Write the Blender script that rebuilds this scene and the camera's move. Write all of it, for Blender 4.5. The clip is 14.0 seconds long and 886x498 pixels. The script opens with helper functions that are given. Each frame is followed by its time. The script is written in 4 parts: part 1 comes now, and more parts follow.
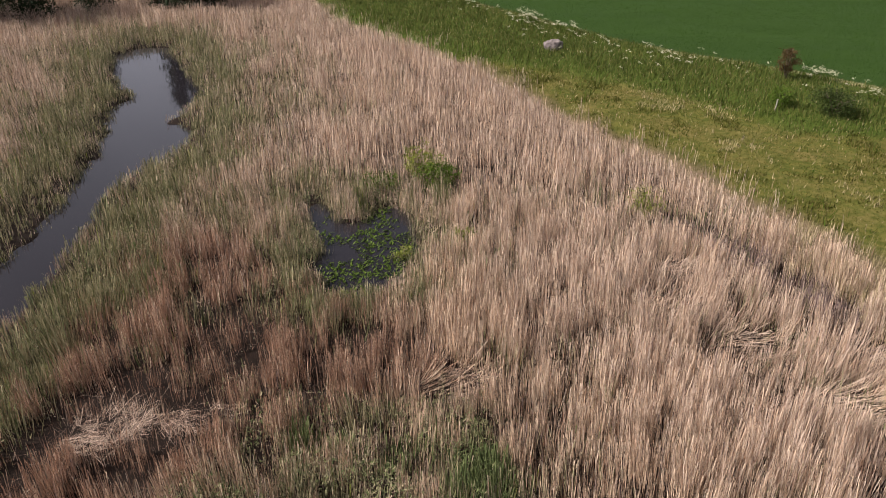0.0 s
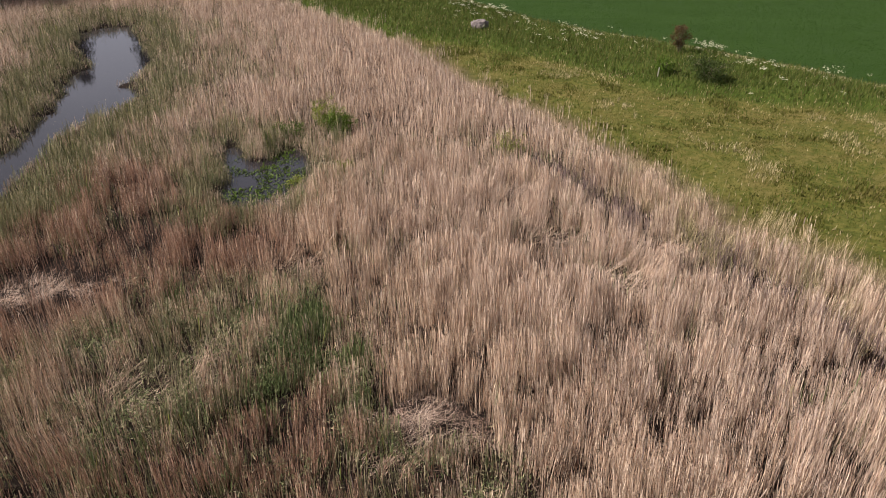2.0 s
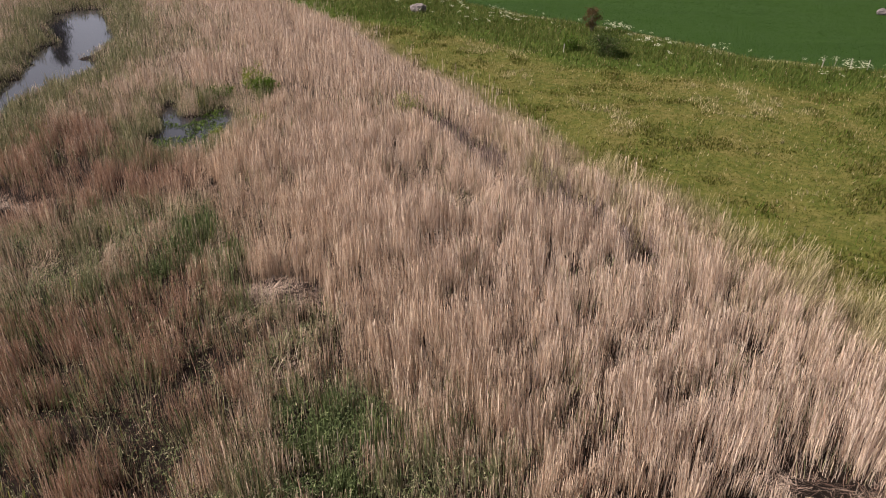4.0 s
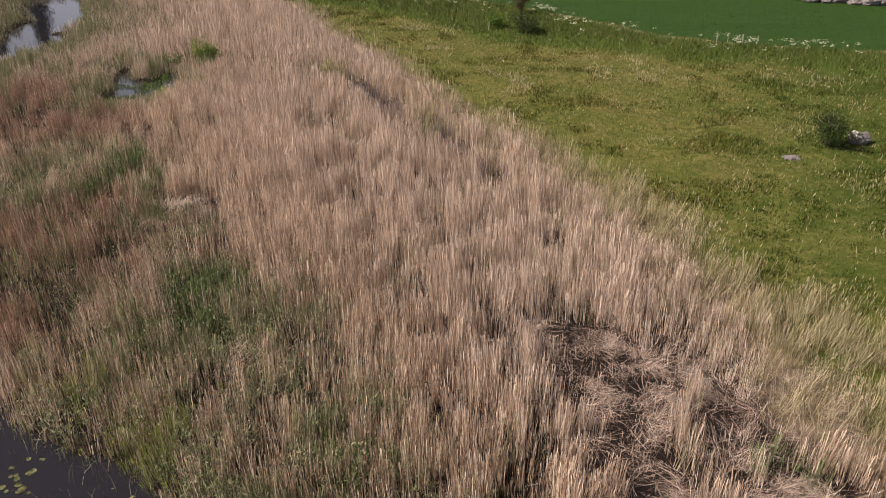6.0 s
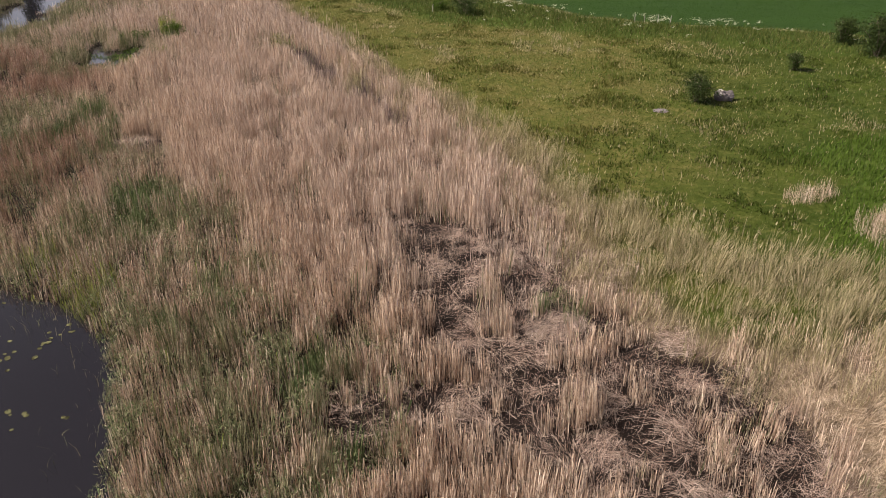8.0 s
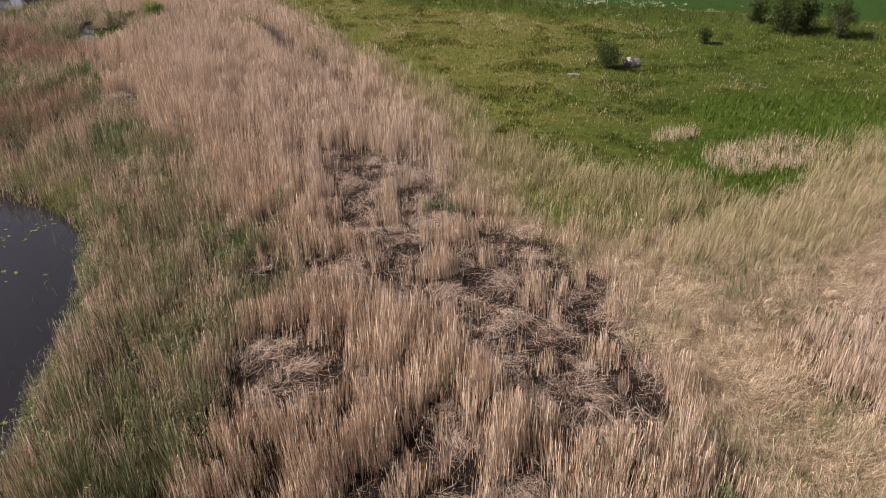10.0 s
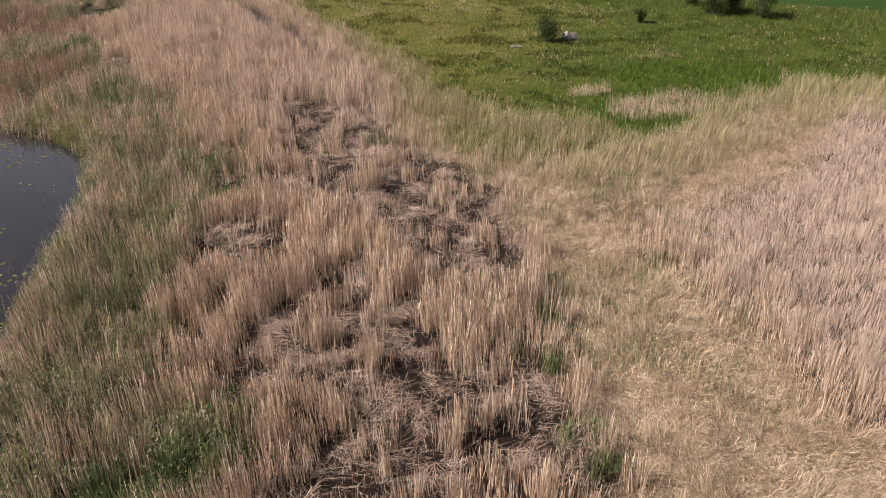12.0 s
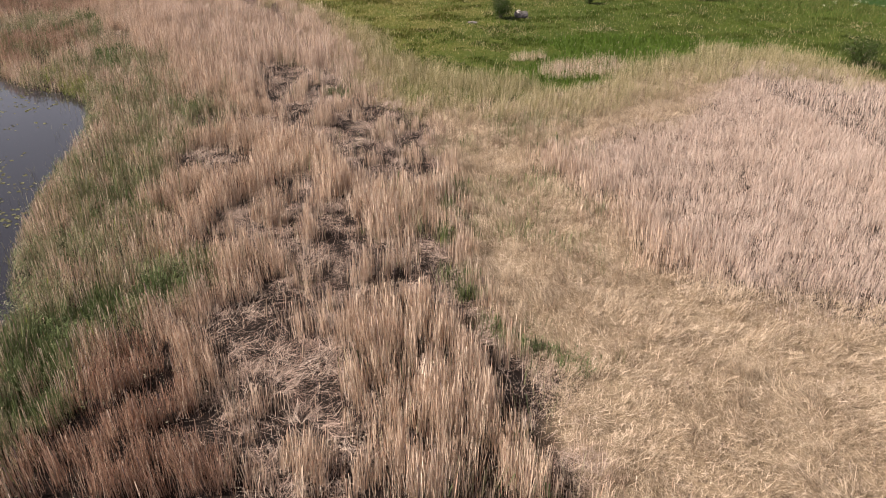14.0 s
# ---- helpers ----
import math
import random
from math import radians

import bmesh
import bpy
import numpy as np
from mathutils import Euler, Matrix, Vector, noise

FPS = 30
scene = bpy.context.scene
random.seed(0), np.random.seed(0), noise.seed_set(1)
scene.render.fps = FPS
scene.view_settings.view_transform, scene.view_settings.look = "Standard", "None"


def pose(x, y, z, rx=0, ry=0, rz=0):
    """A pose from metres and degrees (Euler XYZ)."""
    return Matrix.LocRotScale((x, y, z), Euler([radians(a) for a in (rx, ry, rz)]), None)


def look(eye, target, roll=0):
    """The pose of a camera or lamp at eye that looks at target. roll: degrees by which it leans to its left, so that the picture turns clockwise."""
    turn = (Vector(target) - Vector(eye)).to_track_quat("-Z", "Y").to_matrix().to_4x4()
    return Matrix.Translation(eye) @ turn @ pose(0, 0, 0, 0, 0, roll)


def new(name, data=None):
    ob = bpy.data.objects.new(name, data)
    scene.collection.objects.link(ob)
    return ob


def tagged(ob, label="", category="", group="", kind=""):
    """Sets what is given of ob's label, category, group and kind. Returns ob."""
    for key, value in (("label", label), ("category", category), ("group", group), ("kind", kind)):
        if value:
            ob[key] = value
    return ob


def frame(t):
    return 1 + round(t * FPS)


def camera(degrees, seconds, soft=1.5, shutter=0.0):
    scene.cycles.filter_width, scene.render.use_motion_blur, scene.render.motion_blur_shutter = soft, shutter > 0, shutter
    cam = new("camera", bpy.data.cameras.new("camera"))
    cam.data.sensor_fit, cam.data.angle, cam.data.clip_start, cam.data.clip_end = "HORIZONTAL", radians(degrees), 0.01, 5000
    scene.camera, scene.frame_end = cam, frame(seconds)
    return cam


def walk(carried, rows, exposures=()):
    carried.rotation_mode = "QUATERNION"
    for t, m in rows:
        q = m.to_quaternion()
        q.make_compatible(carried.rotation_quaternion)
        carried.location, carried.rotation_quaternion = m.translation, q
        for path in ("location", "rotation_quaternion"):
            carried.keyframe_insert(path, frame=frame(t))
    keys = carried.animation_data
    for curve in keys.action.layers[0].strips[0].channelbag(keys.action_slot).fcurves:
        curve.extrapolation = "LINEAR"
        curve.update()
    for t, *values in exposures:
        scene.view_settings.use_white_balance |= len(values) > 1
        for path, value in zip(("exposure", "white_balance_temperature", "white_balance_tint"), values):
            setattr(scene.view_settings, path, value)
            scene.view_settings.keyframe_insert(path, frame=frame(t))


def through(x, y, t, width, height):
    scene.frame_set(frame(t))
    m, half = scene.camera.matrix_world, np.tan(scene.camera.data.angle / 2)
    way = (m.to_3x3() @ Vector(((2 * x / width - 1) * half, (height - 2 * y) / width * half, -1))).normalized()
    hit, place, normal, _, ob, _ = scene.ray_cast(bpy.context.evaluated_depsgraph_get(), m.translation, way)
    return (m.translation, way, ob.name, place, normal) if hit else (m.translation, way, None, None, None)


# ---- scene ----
cam = camera(61.0, 14.0, 1.0)
EYE = 18.0
ROWS = [
    (0.0, 0.000, -1.550, 0.000, 0.30, -28.61, -0.38),
    (0.5, 1.710, -3.661, -0.044, 0.34, -28.60, -0.38),
    (1.0, 3.447, -5.737, -0.080, 0.39, -28.63, -0.35),
    (1.5, 5.176, -7.839, -0.116, 0.42, -28.62, -0.39),
    (2.0, 6.912, -9.924, -0.109, 0.47, -28.60, -0.40),
    (2.5, 8.666, -12.025, -0.051, 0.51, -28.62, -0.43),
    (3.0, 10.436, -14.119, 0.000, 0.57, -28.63, -0.44),
    (5.5, 19.005, -24.661, 0.073, 0.73, -28.77, -0.62),
    (6.0, 20.709, -26.882, 0.029, 0.77, -28.75, -0.62),
    (6.5, 22.380, -29.144, 0.036, 0.80, -28.72, -0.61),
    (7.0, 23.979, -31.458, 0.073, 0.83, -28.72, -0.57),
    (7.5, 25.481, -33.829, 0.065, 0.85, -28.73, -0.57),
    (8.0, 26.971, -36.183, 0.044, 0.88, -28.71, -0.58),
    (10.5, 33.472, -48.314, -0.116, 1.00, -28.56, -0.50),
    (11.0, 34.559, -50.812, -0.145, 1.02, -28.55, -0.50),
    (11.5, 35.631, -53.319, -0.161, 1.04, -28.55, -0.52),
    (12.0, 36.717, -55.842, -0.123, 1.06, -28.54, -0.56),
    (12.5, 37.816, -58.426, -0.138, 1.09, -28.53, -0.56),
    (13.0, 38.895, -61.001, -0.161, 1.11, -28.54, -0.57),
    (13.5, 39.954, -63.567, -0.174, 1.14, -28.55, -0.59),
    (14.0, 40.994, -66.124, -0.190, 1.17, -28.55, -0.58),
]
EXPOSURES = [(0.0, 0.36), (6.5, 0.36), (10.5, 0.36), (14.0, 0.68)]
walk(cam, [(t, pose(x, y, EYE + z, 90 + pitch, roll, yaw)) for t, x, y, z, yaw, pitch, roll in ROWS], EXPOSURES)

# ---- world and sun ----
SUN_AZ, SUN_EL = 187.0, 42.0   # where the sun stands, degrees from +x counter-clockwise, and its height
world = bpy.data.worlds.new("sky")
scene.world = world
world.use_nodes = True
wn = world.node_tree
sky = wn.nodes.new("ShaderNodeTexSky")
sky.sky_type, sky.sun_disc = "NISHITA", False
sky.sun_elevation, sky.sun_rotation = radians(SUN_EL), radians(90 - SUN_AZ)
sky.air_density, sky.dust_density, sky.ozone_density = 1.0, 8.0, 1.0
# thin cloud: white haze low in the sky, torn higher up
tc = wn.nodes.new("ShaderNodeTexCoord")
sep = wn.nodes.new("ShaderNodeSeparateXYZ")
wn.links.new(tc.outputs["Generated"], sep.inputs[0])
low = wn.nodes.new("ShaderNodeMapRange")
low.interpolation_type = "SMOOTHSTEP"
for slot, value in (("From Min", 0.60), ("From Max", 0.2), ("To Min", 0.02), ("To Max", 1.0)):
    low.inputs[slot].default_value = value
wn.links.new(sep.outputs[2], low.inputs[0])
puffs = wn.nodes.new("ShaderNodeTexNoise")
puffs.inputs["Scale"].default_value, puffs.inputs["Detail"].default_value = 2.2, 5
wn.links.new(tc.outputs["Generated"], puffs.inputs["Vector"])
torn = wn.nodes.new("ShaderNodeMapRange")
for slot, value in (("From Min", 0.35), ("From Max", 0.65), ("To Min", 0.55), ("To Max", 1.0)):
    torn.inputs[slot].default_value = value
wn.links.new(puffs.outputs[0], torn.inputs[0])
amount = wn.nodes.new("ShaderNodeMath")
amount.operation = "MULTIPLY"
wn.links.new(low.outputs[0], amount.inputs[0])
wn.links.new(torn.outputs[0], amount.inputs[1])
cloud = wn.nodes.new("ShaderNodeMix")
cloud.data_type = "RGBA"
cloud.inputs[7].default_value = (15.5, 15.5, 18.0, 1)
wn.links.new(amount.outputs[0], cloud.inputs[0])
wn.links.new(sky.outputs[0], cloud.inputs[6])
wn.links.new(cloud.outputs[2], wn.nodes["Background"].inputs[0])
wn.nodes["Background"].inputs[1].default_value = 0.038
sun = new("sun", bpy.data.lights.new("sun", "SUN"))
sun.data.energy, sun.data.angle, sun.data.color = 7.2, radians(1.0), (1.0, 0.915, 0.825)
az, el = radians(SUN_AZ), radians(SUN_EL)
sun.matrix_basis = look((60 * math.cos(az), 60 * math.sin(az), 60 * math.tan(el)), (0, 0, 0))
tagged(sun, kind="structure")

rng = np.random.default_rng(7)

# ---- materials ----


def node_material(name):
    m = bpy.data.materials.new(name)
    m.use_nodes = True
    nt = m.node_tree
    return m, nt, nt.nodes["Principled BSDF"]


def ramp(nt, colours, fac):
    r = nt.nodes.new("ShaderNodeValToRGB")
    while len(r.color_ramp.elements) < len(colours):
        r.color_ramp.elements.new(0.5)
    for i, c in enumerate(colours):
        r.color_ramp.elements[i].position = i / max(1, len(colours) - 1)
        r.color_ramp.elements[i].color = (*c, 1)
    nt.links.new(fac, r.inputs[0])
    return r.outputs[0]


def noise_tex(nt, scale, detail=3.0, rough=0.6, stretch=None):
    co = nt.nodes.new("ShaderNodeTexCoord")
    n = nt.nodes.new("ShaderNodeTexNoise")
    n.inputs["Scale"].default_value, n.inputs["Detail"].default_value, n.inputs["Roughness"].default_value = scale, detail, rough
    src = co.outputs["Object"]
    if stretch:
        mp = nt.nodes.new("ShaderNodeMapping")
        mp.inputs["Scale"].default_value = stretch[:3]
        mp.inputs["Rotation"].default_value = (0, 0, radians(stretch[3]) if len(stretch) > 3 else 0)
        nt.links.new(src, mp.inputs[0])
        src = mp.outputs[0]
    nt.links.new(src, n.inputs["Vector"])
    return n.outputs[0]


def stretch_range(nt, value, lo, hi):
    r = nt.nodes.new("ShaderNodeMapRange")
    r.inputs["From Min"].default_value, r.inputs["From Max"].default_value = lo, hi
    nt.links.new(value, r.inputs[0])
    return r.outputs[0]


def mix_colour(nt, fac, a, b, mode="MIX"):
    m = nt.nodes.new("ShaderNodeMix")
    m.data_type, m.blend_type = "RGBA", mode
    for sock, v in ((m.inputs[0], fac), (m.inputs[6], a), (m.inputs[7], b)):
        if isinstance(v, (int, float)):
            sock.default_value = v
        elif isinstance(v, tuple):
            sock.default_value = (*v, 1)
        else:
            nt.links.new(v, sock)
    return m.outputs[2]


def plant_material(name, colours, patch, patch_scale=0.35, through=0.3, rough=0.65, patch_amount=0.6, lock_scale=2.6, lock_shade=0.3):
    """Leaves and stems: a colour for each blade, drifting in patches over the ground, with shade between locks painted
    in; some light comes through.
    """
    m, nt, bsdf = node_material(name)
    geo = nt.nodes.new("ShaderNodeNewGeometry")
    own = ramp(nt, colours, geo.outputs["Random Per Island"])
    drift = stretch_range(nt, noise_tex(nt, patch_scale, 3, 0.55), 0.35, 0.68)
    sc = nt.nodes.new("ShaderNodeMath")
    sc.operation = "MULTIPLY"
    sc.inputs[1].default_value = patch_amount
    nt.links.new(drift, sc.inputs[0])
    tint = mix_colour(nt, sc.outputs[0], own, mix_colour(nt, 0.55, own, patch))
    # shade between locks, put into the colour: dark brown multiplied in by upright noise
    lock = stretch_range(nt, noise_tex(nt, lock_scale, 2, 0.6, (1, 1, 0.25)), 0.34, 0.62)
    tint = mix_colour(nt, lock, mix_colour(nt, lock_shade, tint, (0.10, 0.065, 0.05), "MULTIPLY"), tint)
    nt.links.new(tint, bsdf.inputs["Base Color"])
    bsdf.inputs["Roughness"].default_value = rough
    bsdf.inputs["Specular IOR Level"].default_value = 0.12
    tr = nt.nodes.new("ShaderNodeBsdfTranslucent")
    nt.links.new(tint, tr.inputs[0])
    ms = nt.nodes.new("ShaderNodeMixShader")
    ms.inputs[0].default_value = through
    nt.links.new(bsdf.outputs[0], ms.inputs[1])
    nt.links.new(tr.outputs[0], ms.inputs[2])
    nt.links.new(ms.outputs[0], nt.nodes["Material Output"].inputs[0])
    return m


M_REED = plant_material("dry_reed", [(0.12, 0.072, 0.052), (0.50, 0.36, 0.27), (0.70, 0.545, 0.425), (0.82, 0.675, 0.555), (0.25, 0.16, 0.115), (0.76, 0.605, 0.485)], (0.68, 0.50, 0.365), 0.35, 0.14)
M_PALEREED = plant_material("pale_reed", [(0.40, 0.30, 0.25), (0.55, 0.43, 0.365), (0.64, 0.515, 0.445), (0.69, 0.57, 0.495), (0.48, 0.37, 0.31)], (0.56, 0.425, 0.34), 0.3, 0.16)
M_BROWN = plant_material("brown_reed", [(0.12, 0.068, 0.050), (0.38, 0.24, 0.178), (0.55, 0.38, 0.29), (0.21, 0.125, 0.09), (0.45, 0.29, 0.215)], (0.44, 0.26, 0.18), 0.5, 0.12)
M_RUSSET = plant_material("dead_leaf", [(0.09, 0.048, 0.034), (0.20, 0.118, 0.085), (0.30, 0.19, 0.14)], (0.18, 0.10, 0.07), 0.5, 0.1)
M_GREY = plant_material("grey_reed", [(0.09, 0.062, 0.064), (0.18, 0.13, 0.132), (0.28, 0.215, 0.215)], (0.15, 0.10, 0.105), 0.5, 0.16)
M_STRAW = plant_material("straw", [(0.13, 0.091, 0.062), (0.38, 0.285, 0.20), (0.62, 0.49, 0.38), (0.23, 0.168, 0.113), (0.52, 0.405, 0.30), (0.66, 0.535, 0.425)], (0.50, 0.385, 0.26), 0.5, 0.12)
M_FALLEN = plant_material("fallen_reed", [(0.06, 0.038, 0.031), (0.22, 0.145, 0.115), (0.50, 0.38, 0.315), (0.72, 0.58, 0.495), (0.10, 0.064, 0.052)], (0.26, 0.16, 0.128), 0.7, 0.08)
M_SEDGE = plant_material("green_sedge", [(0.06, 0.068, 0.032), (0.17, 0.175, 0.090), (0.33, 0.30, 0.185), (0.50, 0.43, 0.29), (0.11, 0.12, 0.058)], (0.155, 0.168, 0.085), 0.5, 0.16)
M_LUSH = plant_material("lush_green", [(0.038, 0.072, 0.008), (0.066, 0.108, 0.013), (0.10, 0.145, 0.024)], (0.07, 0.115, 0.014), 0.6, 0.22, lock_shade=0.25)
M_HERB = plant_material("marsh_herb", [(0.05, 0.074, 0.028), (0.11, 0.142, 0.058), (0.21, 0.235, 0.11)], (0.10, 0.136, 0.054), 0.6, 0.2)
M_GREENMEADOW = plant_material("green_meadow", [(0.024, 0.042, 0.004), (0.037, 0.058, 0.007), (0.055, 0.077, 0.011), (0.10, 0.10, 0.028)], (0.054, 0.069, 0.010), 0.22, 0.2, lock_shade=0.25)
M_VERGE = plant_material("verge_green", [(0.034, 0.055, 0.010), (0.07, 0.095, 0.019), (0.115, 0.14, 0.034), (0.17, 0.155, 0.056)], (0.06, 0.085, 0.017), 0.4, 0.22, lock_shade=0.25)
M_LIME = plant_material("lime_leaf", [(0.12, 0.15, 0.03), (0.22, 0.26, 0.05), (0.33, 0.35, 0.09)], (0.17, 0.22, 0.045), 0.8, 0.4)
M_PALESEDGE = plant_material("pale_sedge", [(0.08, 0.088, 0.030), (0.25, 0.22, 0.11), (0.47, 0.385, 0.245), (0.60, 0.495, 0.345), (0.31, 0.255, 0.14)], (0.23, 0.21, 0.095), 0.5, 0.2)
M_MEADOW = plant_material("meadow_grass", [(0.043, 0.052, 0.007), (0.061, 0.069, 0.010), (0.086, 0.089, 0.017), (0.15, 0.128, 0.046)], (0.088, 0.085, 0.018), 0.22, 0.25, lock_shade=0.25)
M_CROP = plant_material("crop_blade", [(0.017, 0.040, 0.0045), (0.020, 0.045, 0.005), (0.023, 0.050, 0.006)], (0.020, 0.045, 0.005), 0.05, 0.3, 0.9, lock_shade=0.0)
M_UMBEL = plant_material("umbel_white", [(0.40, 0.40, 0.29), (0.55, 0.54, 0.43)], (0.42, 0.41, 0.28), 1.0, 0.2)
M_BUSH = plant_material("bush_leaf", [(0.024, 0.038, 0.010), (0.045, 0.068, 0.017), (0.075, 0.10, 0.028)], (0.045, 0.066, 0.018), 1.0, 0.3, 0.55)
M_REDLEAF = plant_material("red_leaf", [(0.075, 0.045, 0.022), (0.12, 0.065, 0.03), (0.09, 0.075, 0.03)], (0.08, 0.06, 0.03), 1.0)
M_NEEDLE = plant_material("needle", [(0.012, 0.022, 0.010), (0.022, 0.038, 0.016), (0.035, 0.05, 0.02)], (0.02, 0.035, 0.016), 1.0, 0.2)
M_TIP = plant_material("pale_tip", [(0.36, 0.34, 0.20), (0.55, 0.50, 0.36), (0.66, 0.60, 0.47)], (0.42, 0.42, 0.24), 0.8, 0.2)
M_PAD = plant_material("lily_pad", [(0.10, 0.11, 0.045), (0.16, 0.165, 0.075), (0.22, 0.215, 0.105)], (0.22, 0.19, 0.085), 1.5, 0.1, 0.35)


def plain_material(name, a, b, scale, rough=0.8, bump=0.3, fine=30.0):
    m, nt, bsdf = node_material(name)
    n1, n2 = noise_tex(nt, scale, 5), noise_tex(nt, fine, 4)
    nt.links.new(mix_colour(nt, 0.35, mix_colour(nt, stretch_range(nt, n1, 0.3, 0.7), a, b), mix_colour(nt, n2, a, b)), bsdf.inputs["Base Color"])
    bsdf.inputs["Roughness"].default_value = rough
    bp = nt.nodes.new("ShaderNodeBump")
    bp.inputs["Strength"].default_value, bp.inputs["Distance"].default_value = bump, 0.05
    nt.links.new(n2, bp.inputs["Height"])
    nt.links.new(bp.outputs[0], bsdf.inputs["Normal"])
    return m


M_BARK = plain_material("bark", (0.10, 0.075, 0.055), (0.18, 0.14, 0.10), 6)
M_STONE = plain_material("granite", (0.08, 0.066, 0.068), (0.20, 0.168, 0.168), 2.2, 0.9, 0.6, 9)
# paler stone for the painted sunlit top of the boulder
M_LIT_STONE = plain_material("lichen", (0.34, 0.30, 0.27), (0.55, 0.50, 0.46), 5, 0.9, 0.5, 20)
M_POST = plain_material("weathered_wood", (0.22, 0.20, 0.17), (0.34, 0.31, 0.27), 8)


def ground_material():
    """One sheet: black peat and litter under the reeds, turf on the meadow, a sown field, bare soil at its edge."""
    m, nt, bsdf = node_material("ground_cover")

    def share(name):
        a = nt.nodes.new("ShaderNodeAttribute")
        a.attribute_name = name
        return a.outputs["Fac"]

    n1, n2, n3 = noise_tex(nt, 0.22, 5, 0.6), noise_tex(nt, 2.2, 5, 0.65), noise_tex(nt, 14, 4, 0.7)
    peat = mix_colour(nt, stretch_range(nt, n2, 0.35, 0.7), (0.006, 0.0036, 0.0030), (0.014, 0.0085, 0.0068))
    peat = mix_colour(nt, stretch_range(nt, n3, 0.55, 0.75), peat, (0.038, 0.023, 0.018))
    turf = mix_colour(nt, stretch_range(nt, n1, 0.36, 0.66), (0.025, 0.041, 0.003), (0.046, 0.061, 0.007))
    turf = mix_colour(nt, stretch_range(nt, n2, 0.52, 0.74), turf, (0.11, 0.105, 0.03))
    turf = mix_colour(nt, stretch_range(nt, n3, 0.55, 0.8), turf, (0.07, 0.09, 0.02))
    dry = mix_colour(nt, stretch_range(nt, n2, 0.35, 0.68), (0.068, 0.068, 0.013), (0.150, 0.122, 0.044))
    dry = mix_colour(nt, stretch_range(nt, n1, 0.62, 0.45), dry, mix_colour(nt, stretch_range(nt, n2, 0.4, 0.6), (0.052, 0.062, 0.010), (0.100, 0.096, 0.023)))
    turf = mix_colour(nt, share("dry"), turf, dry)
    lush = mix_colour(nt, stretch_range(nt, n2, 0.3, 0.7), (0.034, 0.058, 0.007), (0.062, 0.085, 0.014))
    rows = noise_tex(nt, 1.0, 3, 0.6, (0.03, 1.2, 1, 25))
    crop = mix_colour(nt, stretch_range(nt, rows, 0.35, 0.65), (0.016, 0.038, 0.0045), (0.020, 0.045, 0.0055))
    soil = mix_colour(nt, n3, (0.24, 0.20, 0.11), (0.36, 0.31, 0.19))
    litter = mix_colour(nt, stretch_range(nt, n3, 0.3, 0.7), mix_colour(nt, n2, (0.07, 0.050, 0.034), (0.16, 0.115, 0.076)), mix_colour(nt, n2, (0.20, 0.145, 0.098), (0.34, 0.255, 0.175)))
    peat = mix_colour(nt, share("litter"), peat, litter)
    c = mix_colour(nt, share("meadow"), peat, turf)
    c = mix_colour(nt, share("lush"), c, lush)
    c = mix_colour(nt, share("field"), c, crop)
    c = mix_colour(nt, share("soil"), c, soil)
    nt.links.new(c, bsdf.inputs["Base Color"])
    bsdf.inputs["Roughness"].default_value = 0.9
    bsdf.inputs["Specular IOR Level"].default_value = 0.12
    bp = nt.nodes.new("ShaderNodeBump")
    bp.inputs["Strength"].default_value, bp.inputs["Distance"].default_value = 0.6, 0.08
    nt.links.new(n3, bp.inputs["Height"])
    nt.links.new(bp.outputs[0], bsdf.inputs["Normal"])
    return m


def water_material():
    m, nt, bsdf = node_material("pond_water")
    n = noise_tex(nt, 0.8, 3)
    nt.links.new(mix_colour(nt, n, (0.010, 0.009, 0.0115), (0.016, 0.014, 0.018)), bsdf.inputs["Base Color"])
    bsdf.inputs["Roughness"].default_value, bsdf.inputs["IOR"].default_value = 0.05, 1.45
    bp = nt.nodes.new("ShaderNodeBump")
    bp.inputs["Strength"].default_value, bp.inputs["Distance"].default_value = 0.05, 0.02
    nt.links.new(noise_tex(nt, 5.0, 3), bp.inputs["Height"])
    nt.links.new(bp.outputs[0], bsdf.inputs["Normal"])
    return m


# ---- the plan, in metres ----
CHANNEL = [(-21.7, 20.4), (-21.0, 29.1), (-20.8, 32.8), (-21.4, 36.3), (-21.9, 40.0), (-21.9, 43.6), (-23.4, 48.0), (-24.9, 52.3), (-24.6, 56.4), (-28.8, 62.5), (-30.7, 68.4),
           (-29.8, 71.8), (-27.0, 71.5), (-22.7, 63.2), (-19.9, 57.9), (-19.6, 52.3), (-20.4, 49.9), (-17.5, 48.3), (-17.6, 43.6), (-18.9, 40.8), (-19.6, 37.1), (-19.0, 33.4), (-18.5, 30.3), (-18.4, 26.2), (-19.6, 18.9)]
POOL = [(-7.6, 37.2), (-6.2, 35.2), (-5.2, 34.1), (-4.1, 34.7), (-2.84, 36.7), (-1.76, 34.4), (-1.62, 30.9), (-2.43, 27.5), (-4.9, 26.6), (-5.9, 29.1), (-6.1, 31.7), (-7.1, 33.7)]
POND = [(-18.9, -2.91), (2.29, -4.6), (6.7, -8.0), (10.8, -9.4), (13.3, -11.8), (14.7, -14.8), (16.1, -18.9), (17.0, -23.7), (18.2, -29.6), (19.4, -34.1), (21.1, -37.5),
        (22.5, -40.0), (22.9, -41.9), (16.2, -46.5), (2.70, -49.5), (-18.9, -43.6)]
